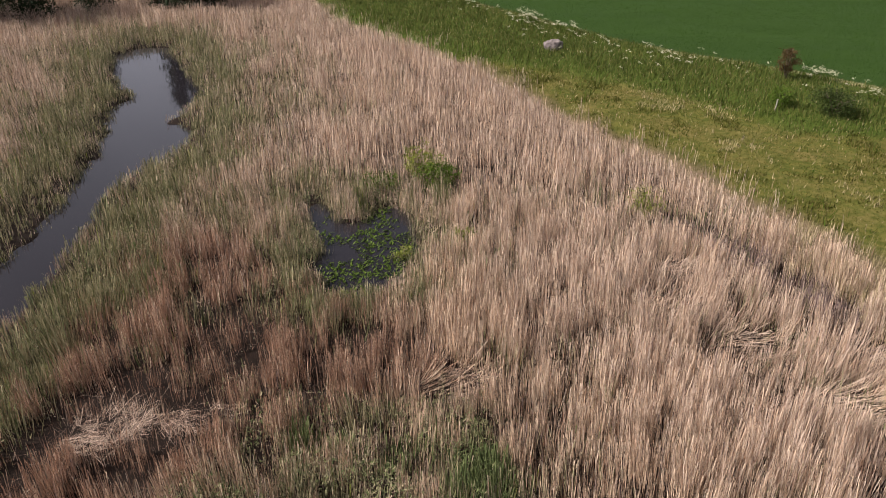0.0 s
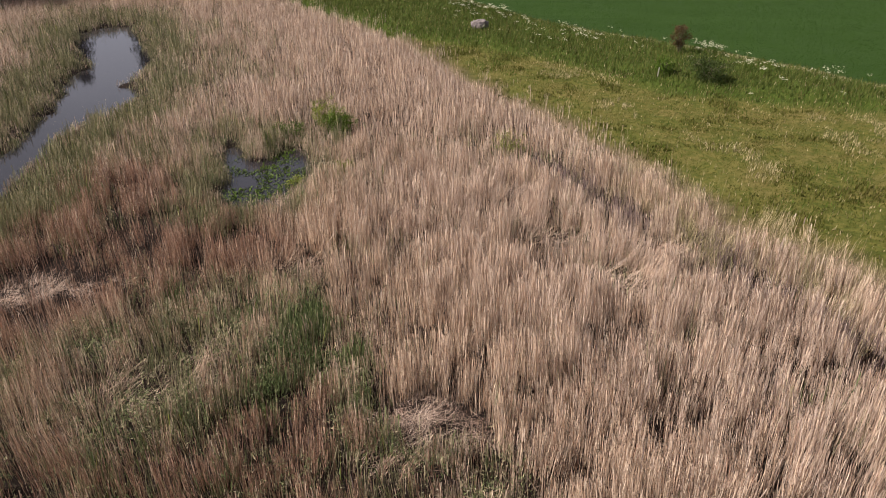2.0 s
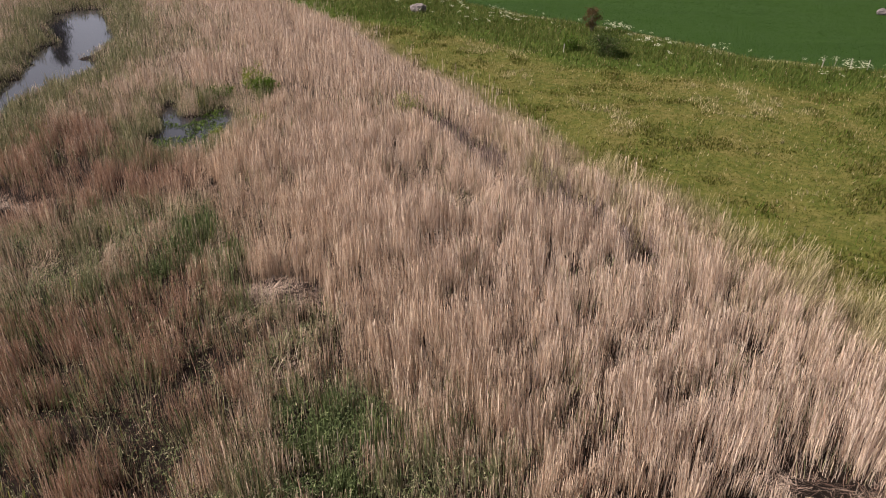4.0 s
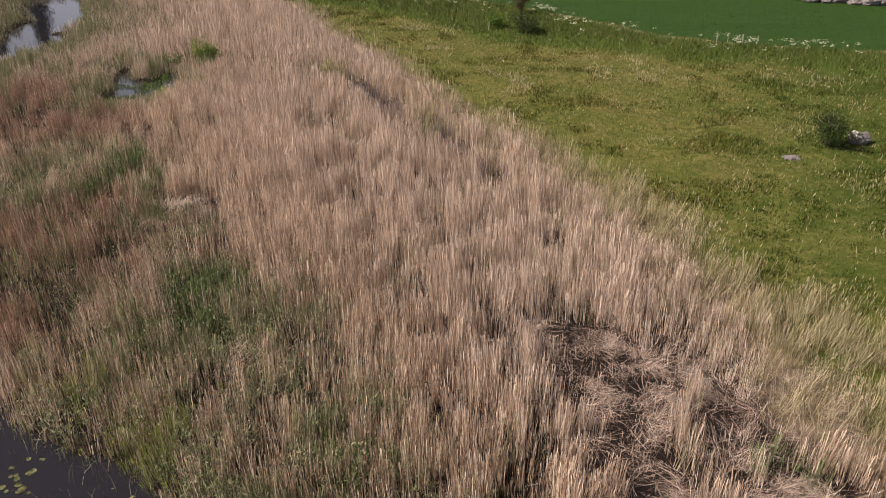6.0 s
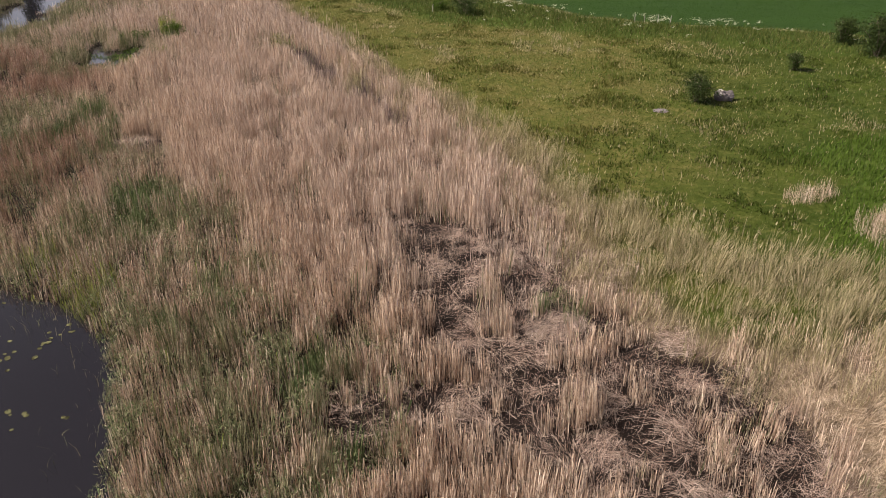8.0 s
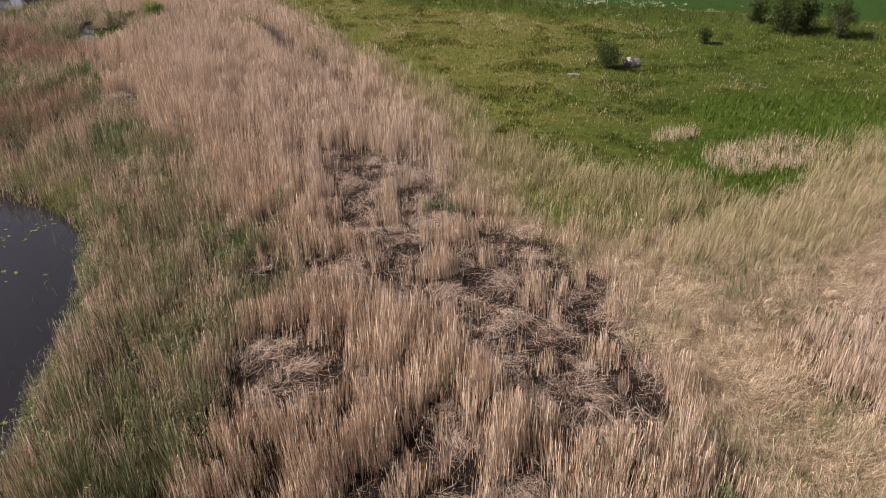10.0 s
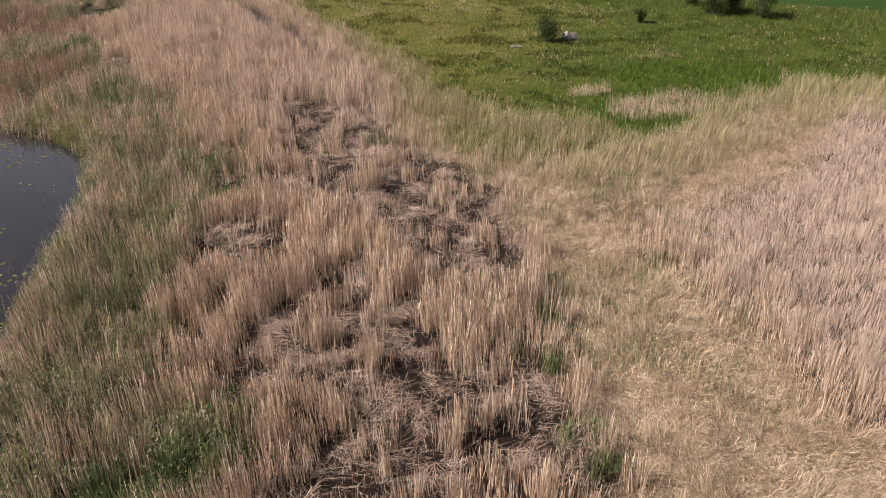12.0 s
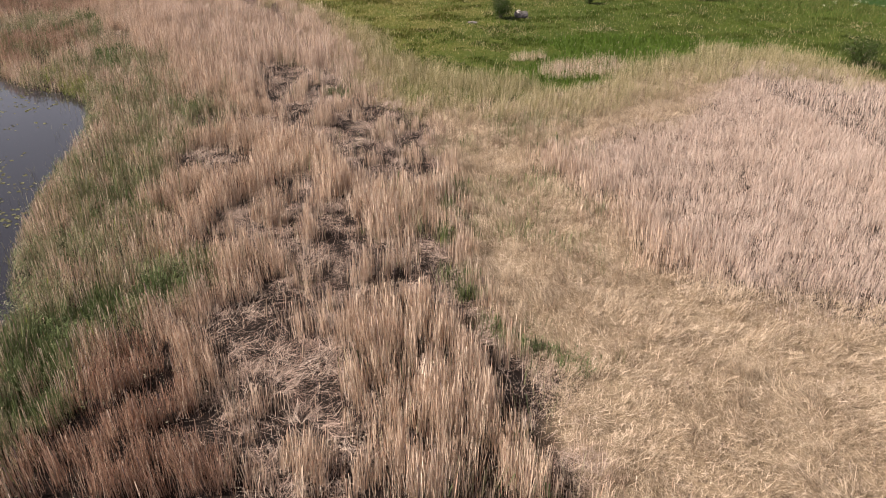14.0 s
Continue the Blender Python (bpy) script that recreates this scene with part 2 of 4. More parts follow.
# the landward edge of the tall reeds, then round the far side of everything wet
REEDBED = [(-81.1, 72.7), (-54.7, 100.9), (-41.0, 105.1), (-21.5, 103.0), (-11.5, 82.0), (-4.6, 73.0), (2.8, 62.4), (7.0, 52.8), (11.6, 45.6), (14.6, 39.0), (17.6, 33.2), (20.2, 27.6), (22.9, 22.8), (25.5, 18.2),
           (27.6, 13.8), (30.2, 7.2), (31.8, 3.6), (33.0, -0.8), (33.4, -4.0), (33.6, -8.0), (36.0, -11.6), (40.5, -13.4), (45.3, -12.2), (48.6, -10.7), (52.0, -8.0), (56.8, -4.6), (62.2, -1.2), (66.9, 3.0), (71.0, 3.2),
           (75.7, -2.91), (81.1, -11.7), (94.6, -29.1), (108.2, -87.3), (-81.1, -87.3)]
FIELD = [(-16.2, 160.0), (-6.7, 109.0), (0.00, 97.5), (7.3, 87.6), (12.9, 80.3), (17.6, 73.6), (21.9, 69.2), (26.4, 65.8), (30.3, 63.1), (33.8, 59.7), (37.9, 55.3), (41.9, 51.0), (46.7, 48.3), (51.7, 46.9), (63.2, 45.1),
         (75.7, 40.8), (87.5, 36.3), (92.4, 27.9), (108.2, 11.7), (189.2, -29.1), (540.6, -29.1), (540.6, 581.8), (-16.2, 581.8)]
VERGE = [(-18.9, 109.0), (-12.2, 83.6), (-2.70, 72.0), (4.7, 66.5), (8.7, 64.3), (17.9, 56.7), (21.9, 52.6), (25.2, 48.9), (30.6, 47.4), (40.5, 43.6), (51.3, 41.5), (67.6, 34.9), (83.8, 24.7), (97.3, 8.7), (189.2, -34.9), (189.2, 0.00), (-6.7, 160.0)]
GREEN = [(-6.7, 20.4), (-2.70, 18.9), (2.03, 18.1), (1.62, 15.2), (4.7, 11.7), (8.8, 7.2), (12.9, 2.91), (15.5, 0.00), (18.9, -5.8), (22.3, -10.2), (25.0, -13.9), (24.0, -18.9), (23.4, -24.7), (24.3, -29.1), (27.0, -34.1), (29.8, -36.7),
         (27.8, -40.8), (27.8, -48.0), (25.7, -58.2), (13.5, -58.2), (18.9, -36.3), (16.2, -26.2), (12.2, -10.9), (4.1, -5.8), (-10.8, 2.91), (-12.2, 11.7), (-8.1, 16.0)]
BROWN = [(-21.7, 11.7), (-17.6, 27.6), (-10.8, 32.0), (-7.4, 29.1), (-2.70, 24.7), (0.00, 21.1), (-4.1, 18.9), (-10.8, 13.1), (-10.8, 5.8), (-2.70, 8.7), (1.35, 13.1), (6.7, 7.2), (5.4, -2.91), (0.00, -4.4), (-13.5, 2.91)]
BROWN_NEAR = [(28.1, -42.0), (30.3, -42.4), (32.2, -46.1), (34.3, -48.1), (35.6, -54.9), (26.4, -61.1), (27.4, -50.4)]
# open lanes of fallen reeds among standing blocks
LANE_CURL = [(24.1, -0.6), (26.2, -0.9), (29.7, -2.1), (31.2, -4.9), (29.9, -7.0), (28.8, -8.8), (27.8, -12.1), (26.2, -11.8), (25.7, -8.9), (25.4, -5.4)]
LANE_EDGE = [(29.4, -6.8), (31.4, -5.4), (32.4, -5.6), (34.5, -2.5), (35.6, -4.5), (34.6, -6.6), (32.2, -7.6), (30.6, -8.8), (29.3, -9.9)]
LANE_CROSS = [(27.6, -11.0), (29.0, -10.7), (29.5, -9.3), (32.0, -9.2), (33.3, -9.8), (34.9, -10.0), (37.2, -12.0), (38.8, -14.3), (39.6, -17.2), (39.8, -19.2), (30.7, -19.4), (30.5, -18.3), (28.6, -16.9), (25.2, -16.4),
              (23.5, -17.7), (23.0, -14.8), (24.9, -14.7), (27.4, -14.6), (29.0, -14.2), (29.2, -11.9), (27.8, -12.9)]
LANE_TUFTED = [(32.8, -19.4), (34.3, -17.8), (36.8, -15.8), (39.5, -20.7), (40.1, -23.6), (39.8, -25.3), (39.0, -26.4), (36.7, -26.4), (35.4, -24.8), (33.8, -23.0)]
LANE_POND = [(24.1, -22.3), (25.7, -21.2), (28.0, -23.0), (28.2, -24.2), (26.7, -25.3), (24.9, -24.3)]
LANE_BEND = [(28.8, -31.1), (29.3, -29.0), (31.3, -27.1), (32.3, -25.0), (33.0, -27.5), (33.0, -29.4), (33.5, -34.4), (32.6, -34.1), (30.2, -34.2), (29.6, -33.4)]
LANE_NARROW = [(33.7, -29.4), (35.2, -28.0), (35.9, -33.4), (34.2, -33.8)]
LANE_LONG = [(31.3, -40.5), (32.0, -39.2), (33.3, -37.3), (34.4, -34.6), (35.6, -33.1), (37.9, -33.6), (39.8, -32.3), (41.7, -39.5), (42.4, -41.1), (41.0, -39.0), (38.5, -37.2), (37.0, -37.5), (36.2, -39.0), (35.9, -41.4), (36.8, -44.3),
             (37.7, -47.8), (37.7, -49.7), (36.1, -50.0), (35.4, -48.4), (32.6, -47.4), (32.5, -46.4), (33.8, -44.3), (32.2, -42.2)]
LANE_STRAW = [(42.4, -41.1), (44.2, -44.3), (44.9, -46.9), (45.3, -49.4), (44.6, -49.4), (44.2, -47.2), (43.2, -44.6), (41.9, -41.5)]
OPENINGS = [LANE_CURL, LANE_EDGE, LANE_CROSS, LANE_TUFTED, LANE_POND, LANE_BEND, LANE_NARROW, LANE_LONG, LANE_STRAW]
# smaller lanes: x, y, and two radii
LANES = [(6.6, 9.8, 2.1, 1.3), (-11.2, 17.7, 2.0, 1.1), (-8.4, 18.8, 1.3, 0.8), (28.7, -15.2, 2.6, 0.8), (42.0, -39.9, 1.0, 1.1), (40.4, -43.2, 0.8, 0.9), (38.4, -45.0, 0.5, 0.7), (41.8, -45.4, 0.5, 0.9), (40.0, -47.6, 0.6, 0.8)]
STRAW = [(38.2, -13.6), (40.0, -12.6), (45.3, -12.0), (49.4, -9.6), (54.7, -4.8), (60.5, -0.1), (66.0, 2.8), (64.6, -1.0), (57.0, -13.8), (52.4, -16.5), (46.6, -20.3), (45.7, -23.0), (47.6, -24.6), (48.6, -28.8), (49.7, -32.5), (50.4, -35.0),
         (52.5, -36.8), (54.7, -37.9), (59.0, -39.8), (81.1, -46.2), (81.1, -66.9), (46.0, -66.9), (45.6, -49.4), (45.3, -44.0), (43.3, -41.1), (42.3, -37.7), (41.8, -32.3), (40.9, -25.9), (40.3, -21.5)]
PALE_BAND = [(17.6, 31.3), (21.7, 26.2), (27.0, 18.2), (31.0, 11.7), (34.5, 4.4), (37.2, 0.00), (40.5, -4.1), (45.3, -6.1), (48.6, -7.6), (52.7, -6.5), (58.1, 0.72), (66.2, 7.2), (71.7, 5.8), (77.0, 0.00), (73.0, -4.4), (66.2, 0.00), (56.8, -7.2),
             (51.3, -11.7), (46.0, -13.9), (39.2, -13.1), (34.5, -7.2), (32.4, -1.45), (29.8, 6.5), (24.3, 14.8), (17.6, 25.4)]
WET_GREEN = [(48.6, 9.0), (52.7, 12.4), (59.4, 13.9), (70.3, 11.7), (73.0, 6.5), (63.5, 2.19), (57.4, 2.19), (54.8, -4.1), (49.8, -6.1), (46.3, -6.7), (46.0, -2.19), (48.0, 1.45), (51.3, 5.8)]
TUFT_ISLES = [(52.1, -0.6, 4.1, 2.2, 25), (47.6, 3.4, 1.9, 0.8, 25), (55.8, 15.4, 2.6, 1.0, 12)]
# more pale reeds here: haze of distance put into their colour
UPPER = [(10, 34), (20, 20), (29, 6), (32, -4), (28, -3), (24, -6), (20, 2), (12, 12), (4, 24), (2, 36)]
# gaps with open peat: x, y, and radius
GAPS = [(-11.1, 19.6, 1.6), (-3.4, 23.7, 1.25), (-1.62, 22.7, 1.0), (-6.9, 13.8, 1.2), (5.9, 15.2, 0.6), (-10.6, 15.6, 1.1), (4.2, 10.6, 0.9), (13.1, 15.9, 0.5), (-8.1, 26.2, 1.0), (0.27, 28.5, 0.6), (9.2, 5.3, 0.9), (9.9, 0.44, 1.0)]
# flattened patches: x, y, radius, the way they fell in degrees
FLATS = [(0.3, 20.6, 1.6, -20), (-0.54, 32.6, 1.25, 30), (5.2, 7.9, 1.25, 40), (-4.0, 11.8, 2.1, 20), (-2.8, 13.7, 1.2, 20), (12.4, 23.3, 1.66, -40), (14.7, 19.5, 1.80, -35),
         (17.0, 22.1, 1.25, -30), (11.1, 29.1, 1.25, -30), (7.6, 4.6, 0.83, 0), (12.6, -3.5, 1.11, 20), (9.8, 25.8, 1.38, -30)]
# tussocks that still stand among the fallen reeds: x, y, and two radii
TUSSOCKS = [(28.9, -8.6, 0.55, 2.1), (26.0, -10.4, 0.5, 1.2), (33.6, -8.9, 1.5, 0.7), (31.7, -12.6, 0.9, 0.7), (31.8, -15.4, 0.8, 1.1), (33.9, -14.0, 0.6, 0.8), (31.6, -31.0, 1.1, 0.5), (33.6, -32.6, 0.45, 1.2), (37.1, -36.2, 0.5, 0.6),
            (35.3, -41.2, 0.8, 0.4), (34.4, -45.6, 0.6, 0.5), (36.4, -48.8, 0.9, 0.6), (36.0, -17.6, 0.6, 0.8), (38.2, -22.0, 0.6, 0.9)]

# damp spots of lush green: x, y, radius
LUSH_SPOTS = [(40.6, -26.2, 0.9), (40.9, -29.2, 0.8), (40.7, -32.4, 0.8), (41.4, -36.1, 0.9), (41.9, -37.8, 0.8), (43.1, -40.8, 1.1), (44.6, -42.1, 1.0), (46.3, -42.6, 1.0), (31.3, -8.4, 0.9), (32.0, -9.1, 0.7),
              (26.4, -39.8, 1.7), (28.3, -38.8, 1.6), (29.3, -37.4, 1.3), (25.1, -43.6, 1.8), (26.7, -46.2, 1.3), (25.4, -41.6, 1.6), (10.3, -1.4, 1.5), (9.6, 2.1, 1.8), (9.1, 0.6, 1.2), (10.6, 1.0, 1.6), (11.7, 1.5, 1.0),
              (21.6, -13.4, 1.4), (21.2, -14.8, 1.0), (24.2, -17.9, 1.0), (-1.7, 16.6, 1.1), (1.1, 15.6, 1.4), (0.6, 13.5, 1.4), (2.2, 13.2, 1.5), (0.7, 11.2, 1.2), (3.2, 13.6, 1.0), (-4.2, 17.4, 0.9), (-45.0, 62.0, 6.0), (-44.0, 55.0, 4.5)]
# strips of old grey reeds: two ends, and half the width
GREY_STRIPS = [(12.3, 33.6, 16.6, 25.6, 0.9), (19.2, 23.4, 21.3, 17.8, 0.9), (22.8, 15.6, 24.2, 12.8, 0.7)]


def closed(points):
    p = np.array(points, float)
    return p, np.roll(p, -1, axis=0)


def exact_side(points, x, y):
    """Metres to a closed outline, positive inside."""
    a, b = closed(points)
    best = np.full(x.shape, 1e9)
    inside = np.zeros(x.shape, bool)
    for (ax, ay), (bx, by) in zip(a, b):
        dx, dy = bx - ax, by - ay
        s = np.clip(((x - ax) * dx + (y - ay) * dy) / (dx * dx + dy * dy), 0, 1)
        best = np.minimum(best, np.hypot(x - ax - s * dx, y - ay - s * dy))
        if ay != by:
            inside ^= ((ay > y) != (by > y)) & (x < dx * (y - ay) / dy + ax)
    return np.where(inside, best, -best)


MAP_X, MAP_Y, MAP_STEP = (-66.0, 132.0), (-68.0, 140.0), 0.5
charts = {}


def side(points, x, y):
    """The same by a chart of the plan, read between its half-metre marks."""
    key = id(points)
    if key not in charts:
        gx, gy = np.meshgrid(np.arange(*MAP_X, MAP_STEP), np.arange(*MAP_Y, MAP_STEP), indexing="ij")
        charts[key] = exact_side(points, gx.ravel(), gy.ravel()).reshape(gx.shape).astype(np.float32)
    c = charts[key]
    u = np.clip((x - MAP_X[0]) / MAP_STEP, 0, c.shape[0] - 1.001)
    v = np.clip((y - MAP_Y[0]) / MAP_STEP, 0, c.shape[1] - 1.001)
    i, j = u.astype(int), v.astype(int)
    fu, fv = u - i, v - j
    return (c[i, j] * (1 - fu) + c[i + 1, j] * fu) * (1 - fv) + (c[i, j + 1] * (1 - fu) + c[i + 1, j + 1] * fu) * fv


def soft(x, lo, hi):
    s = np.clip((x - lo) / (hi - lo), 0, 1)
    return s * s * (3 - 2 * s)


def drift(x, y, size, seed):
    """Smooth random values, 0 to 1, that change over about size metres."""
    grid = np.random.default_rng(seed).random((257, 257))
    u, v = x / size + 71.3, y / size + 93.7
    i, j = np.floor(u).astype(int), np.floor(v).astype(int)
    fu, fv = u - i, v - j
    fu, fv = fu * fu * (3 - 2 * fu), fv * fv * (3 - 2 * fv)
    i, j = i % 256, j % 256
    return (grid[i, j] * (1 - fu) + grid[i + 1, j] * fu) * (1 - fv) + (grid[i, j + 1] * (1 - fu) + grid[i + 1, j + 1] * fu) * fv


def rough_drift(x, y, size, seed):
    return 0.55 * drift(x, y, size, seed) + 0.3 * drift(x, y, size / 2.1, seed + 1) + 0.15 * drift(x, y, size / 4.3, seed + 2)


def warped(x, y, amount=0.9, size=1.6):
    return x + amount * 2 * (rough_drift(x, y, size, 31) - 0.5), y + amount * 2 * (rough_drift(x, y, size, 57) - 0.5)


def wetness(x, y):
    """Metres inside open water, positive in it."""
    wx, wy = warped(x, y, 0.45, 1.1)
    return np.maximum.reduce([side(CHANNEL, wx, wy), side(POOL, wx, wy), side(POND, wx, wy)])


WATER_LEVEL = -0.06


def ground_height(x, y):
    land = 0.05 + 0.10 * (rough_drift(x, y, 3.0, 11) - 0.5)
    dry = soft(side(REEDBED, x, y), 1.0, -5.0)
    land = land + 0.25 * dry * rough_drift(x, y, 7.0, 15) + 0.35 * soft(side(VERGE, x, y), -1, 4) - 0.2 * soft(side(FIELD, x, y), 0, 2)
    return land - 0.75 * soft(wetness(x, y), -0.35, 0.5)


# ---- ground and water ----
def fill_mesh(me, verts, faces):
    k = faces.shape[1]
    me.vertices.add(len(verts))
    me.vertices.foreach_set("co", np.ascontiguousarray(verts, np.float32).ravel())
    me.loops.add(faces.size)
    me.loops.foreach_set("vertex_index", np.ascontiguousarray(faces, np.int32).ravel())
    me.polygons.add(len(faces))
    me.polygons.foreach_set("loop_start", np.arange(0, faces.size, k, dtype=np.int32))
    me.polygons.foreach_set("loop_total", np.full(len(faces), k, np.int32))
    me.update(calc_edges=True)


def build_ground():
    def steps(lo, hi, d):
        out = [lo - 1500, lo - 600, lo - 250, lo - 100, lo - 40, lo - 15, lo - 5]
        return np.array(out + list(np.arange(lo, hi, d)) + [hi + 5, hi + 15, hi + 40, hi + 100, hi + 250, hi + 600, hi + 1500])
    xs, ys = steps(-60, 104, 0.6), steps(-64, 104, 0.6)
    gx, gy = np.meshgrid(xs, ys)
    x, y = gx.ravel(), gy.ravel()
    z = ground_height(x, y)
    nx, ny = len(xs), len(ys)
    i = np.arange(nx * ny).reshape(ny, nx)
    quads = np.stack([i[:-1, :-1], i[:-1, 1:], i[1:, 1:], i[1:, :-1]], -1).reshape(-1, 4)
    me = bpy.data.meshes.new("ground")
    fill_mesh(me, np.stack([x, y, z], 1), quads)
    wx, wy = warped(x, y, 1.6, 3.4)
    reed, fld, verge = side(REEDBED, wx, wy), side(FIELD, x, y), side(VERGE, wx, wy)
    for name, value in (("meadow", soft(reed + 1.2 * (rough_drift(x, y, 1.6, 267) - 0.5), -0.6, -3.6)), ("field", soft(fld, -0.2, 0.6)), ("dry", soft(x - 0.35 * y, 48, 26)), ("litter", np.maximum(soft(side(STRAW, wx, wy), -0.8, 0.8), 0.8 * soft(reed, -4.0, -0.8) * soft(reed, 1.2, -0.4))), ("lush", np.maximum(soft(verge, -1.5, 1.0), soft(side(WET_GREEN, wx, wy), -0.5, 0.8))),
                        ("soil", soft(np.abs(fld), 0.6, 0.2) * soft(rough_drift(x, y, 4, 77), 0.45, 0.6) * 0.8)):
        me.attributes.new(name, "FLOAT", "POINT").data.foreach_set("value", value.astype(np.float32))
    me.polygons.foreach_set("use_smooth", np.ones(len(me.polygons), bool))
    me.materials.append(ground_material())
    return tagged(new("ground", me), "dark peat under reeds, rough meadow turf and a sown green field", "ground", kind="structure")


build_ground()
M_WATER = water_material()


def build_water(name, x0, y0, x1, y1, label):
    bm = bmesh.new()
    bmesh.ops.create_grid(bm, x_segments=8, y_segments=8, size=0.5)
    me = bpy.data.meshes.new(name)
    bm.to_mesh(me)
    bm.free()
    me.materials.append(M_WATER)
    ob = new(name, me)
    ob.matrix_basis = Matrix.LocRotScale(((x0 + x1) / 2, (y0 + y1) / 2, WATER_LEVEL), None, (x1 - x0, y1 - y0, 1))
    return tagged(ob, label, "water", kind="structure")


build_water("water_channel", -33.2, 17.9, -14.6, 73.5, "narrow still channel of dark water between sedge banks")
build_water("water_pool", -9.2, 25.2, 0.0, 39.4, "small dark pool in the reeds with green water plants")
build_water("water_pond", -23.4, -51.5, 24.4, 0.0, "dark pond water reflecting the pale sky")


# ---- blades ----
def ribbons(name, p0, p1, p2, width, material, taper=(1.0, 0.85, 0.25)):
    """One object of many narrow blades, each bent once: foot, middle, tip."""
    n = len(p0)
    a = rng.uniform(0, math.pi, n)
    s = np.stack([np.cos(a), np.sin(a), rng.uniform(-0.2, 0.2, n)], 1) * (width[:, None] / 2)
    if p1 is None:
        v = np.stack([p0 - s * taper[0], p0 + s * taper[0], p2 + s * taper[2], p2 - s * taper[2]], 1).reshape(-1, 3)
        me = bpy.data.meshes.new(name)
        fill_mesh(me, v, np.arange(4 * n).reshape(-1, 4))
        me.materials.append(material)
        return new(name, me)
    v = np.stack([p0 - s * taper[0], p0 + s * taper[0], p1 - s * taper[1], p1 + s * taper[1], p2 - s * taper[2], p2 + s * taper[2]], 1).reshape(-1, 3)
    b = (np.arange(n) * 6)[:, None]
    f = np.stack([b + [0, 1, 3, 2], b + [2, 3, 5, 4]], 1).reshape(-1, 4)
    me = bpy.data.meshes.new(name)
    fill_mesh(me, v, f)
    me.materials.append(material)
    return new(name, me)


def spikes(name, p0, p2, width, material):
    """One object of many small grass blades, a triangle each."""
    n = len(p0)
    a = rng.uniform(0, math.pi, n)
    s = np.stack([np.cos(a), np.sin(a), np.zeros(n)], 1) * (width[:, None] / 2)
    me = bpy.data.meshes.new(name)
    fill_mesh(me, np.stack([p0 - s, p0 + s, p2], 1).reshape(-1, 3), np.arange(3 * n).reshape(-1, 3))
    me.materials.append(material)
    return new(name, me)


def stems(name, p0, p2, width, material, plumed=0.3):
    """One object of many thin straight stems, a triangle each: some thin out to the tip, the plumed ones are widest there."""
    n = len(p0)
    a = rng.uniform(0, math.pi, n)
    s = np.stack([np.cos(a), np.sin(a), np.zeros(n)], 1) * (width[:, None] / 2)
    top = (rng.random(n) < plumed)[:, None]
    wide, thin = np.where(top, p2, p0), np.where(top, p0, p2)
    me = bpy.data.meshes.new(name)
    fill_mesh(me, np.stack([wide - s, wide + s, thin], 1).reshape(-1, 3), np.arange(3 * n).reshape(-1, 3))
    me.materials.append(material)
    return new(name, me)


def strew(x0, x1, y0, y1, per_m2):
    n = int((x1 - x0) * (y1 - y0) * per_m2)
    return rng.uniform(x0, x1, n), rng.uniform(y0, y1, n)


def upright(x, y, h, lean_x, lean_y, bend):
    """Foot, middle and tip of stems that lean and bend."""
    z = ground_at(x, y)
    p0 = np.stack([x, y, z - 0.03], 1)
    lx, ly = lean_x * h, lean_y * h
    p1 = np.stack([x + lx * 0.42, y + ly * 0.42, z + h * 0.52], 1)
    drop = 1 - 0.5 * np.minimum(1, (lean_x * (1 + bend)) ** 2 + (lean_y * (1 + bend)) ** 2)
    p2 = np.stack([x + lx * (1 + bend), y + ly * (1 + bend), z + h * drop], 1)
    return p0, p1, p2


NEAR = [(-17, 12), (-5, 1), (27, -50), (58, -50), (72, -30), (65, -3), (36, 3), (28, 17), (17, 32), (-4, 38), (-19, 31)]


def spots(places, x, y, squash=1.0, ragged=0.0):
    out = np.zeros_like(x)
    for cx, cy, r in places:
        near = (np.abs(x - cx) < 2.5 * r) & (np.abs(y - cy) < 2.5 * r)
        out[near] = np.maximum(out[near], soft(np.hypot(x[near] - cx, (y[near] - cy) * squash), r * (1.15 + ragged), r * (0.65 - ragged)))
    return out


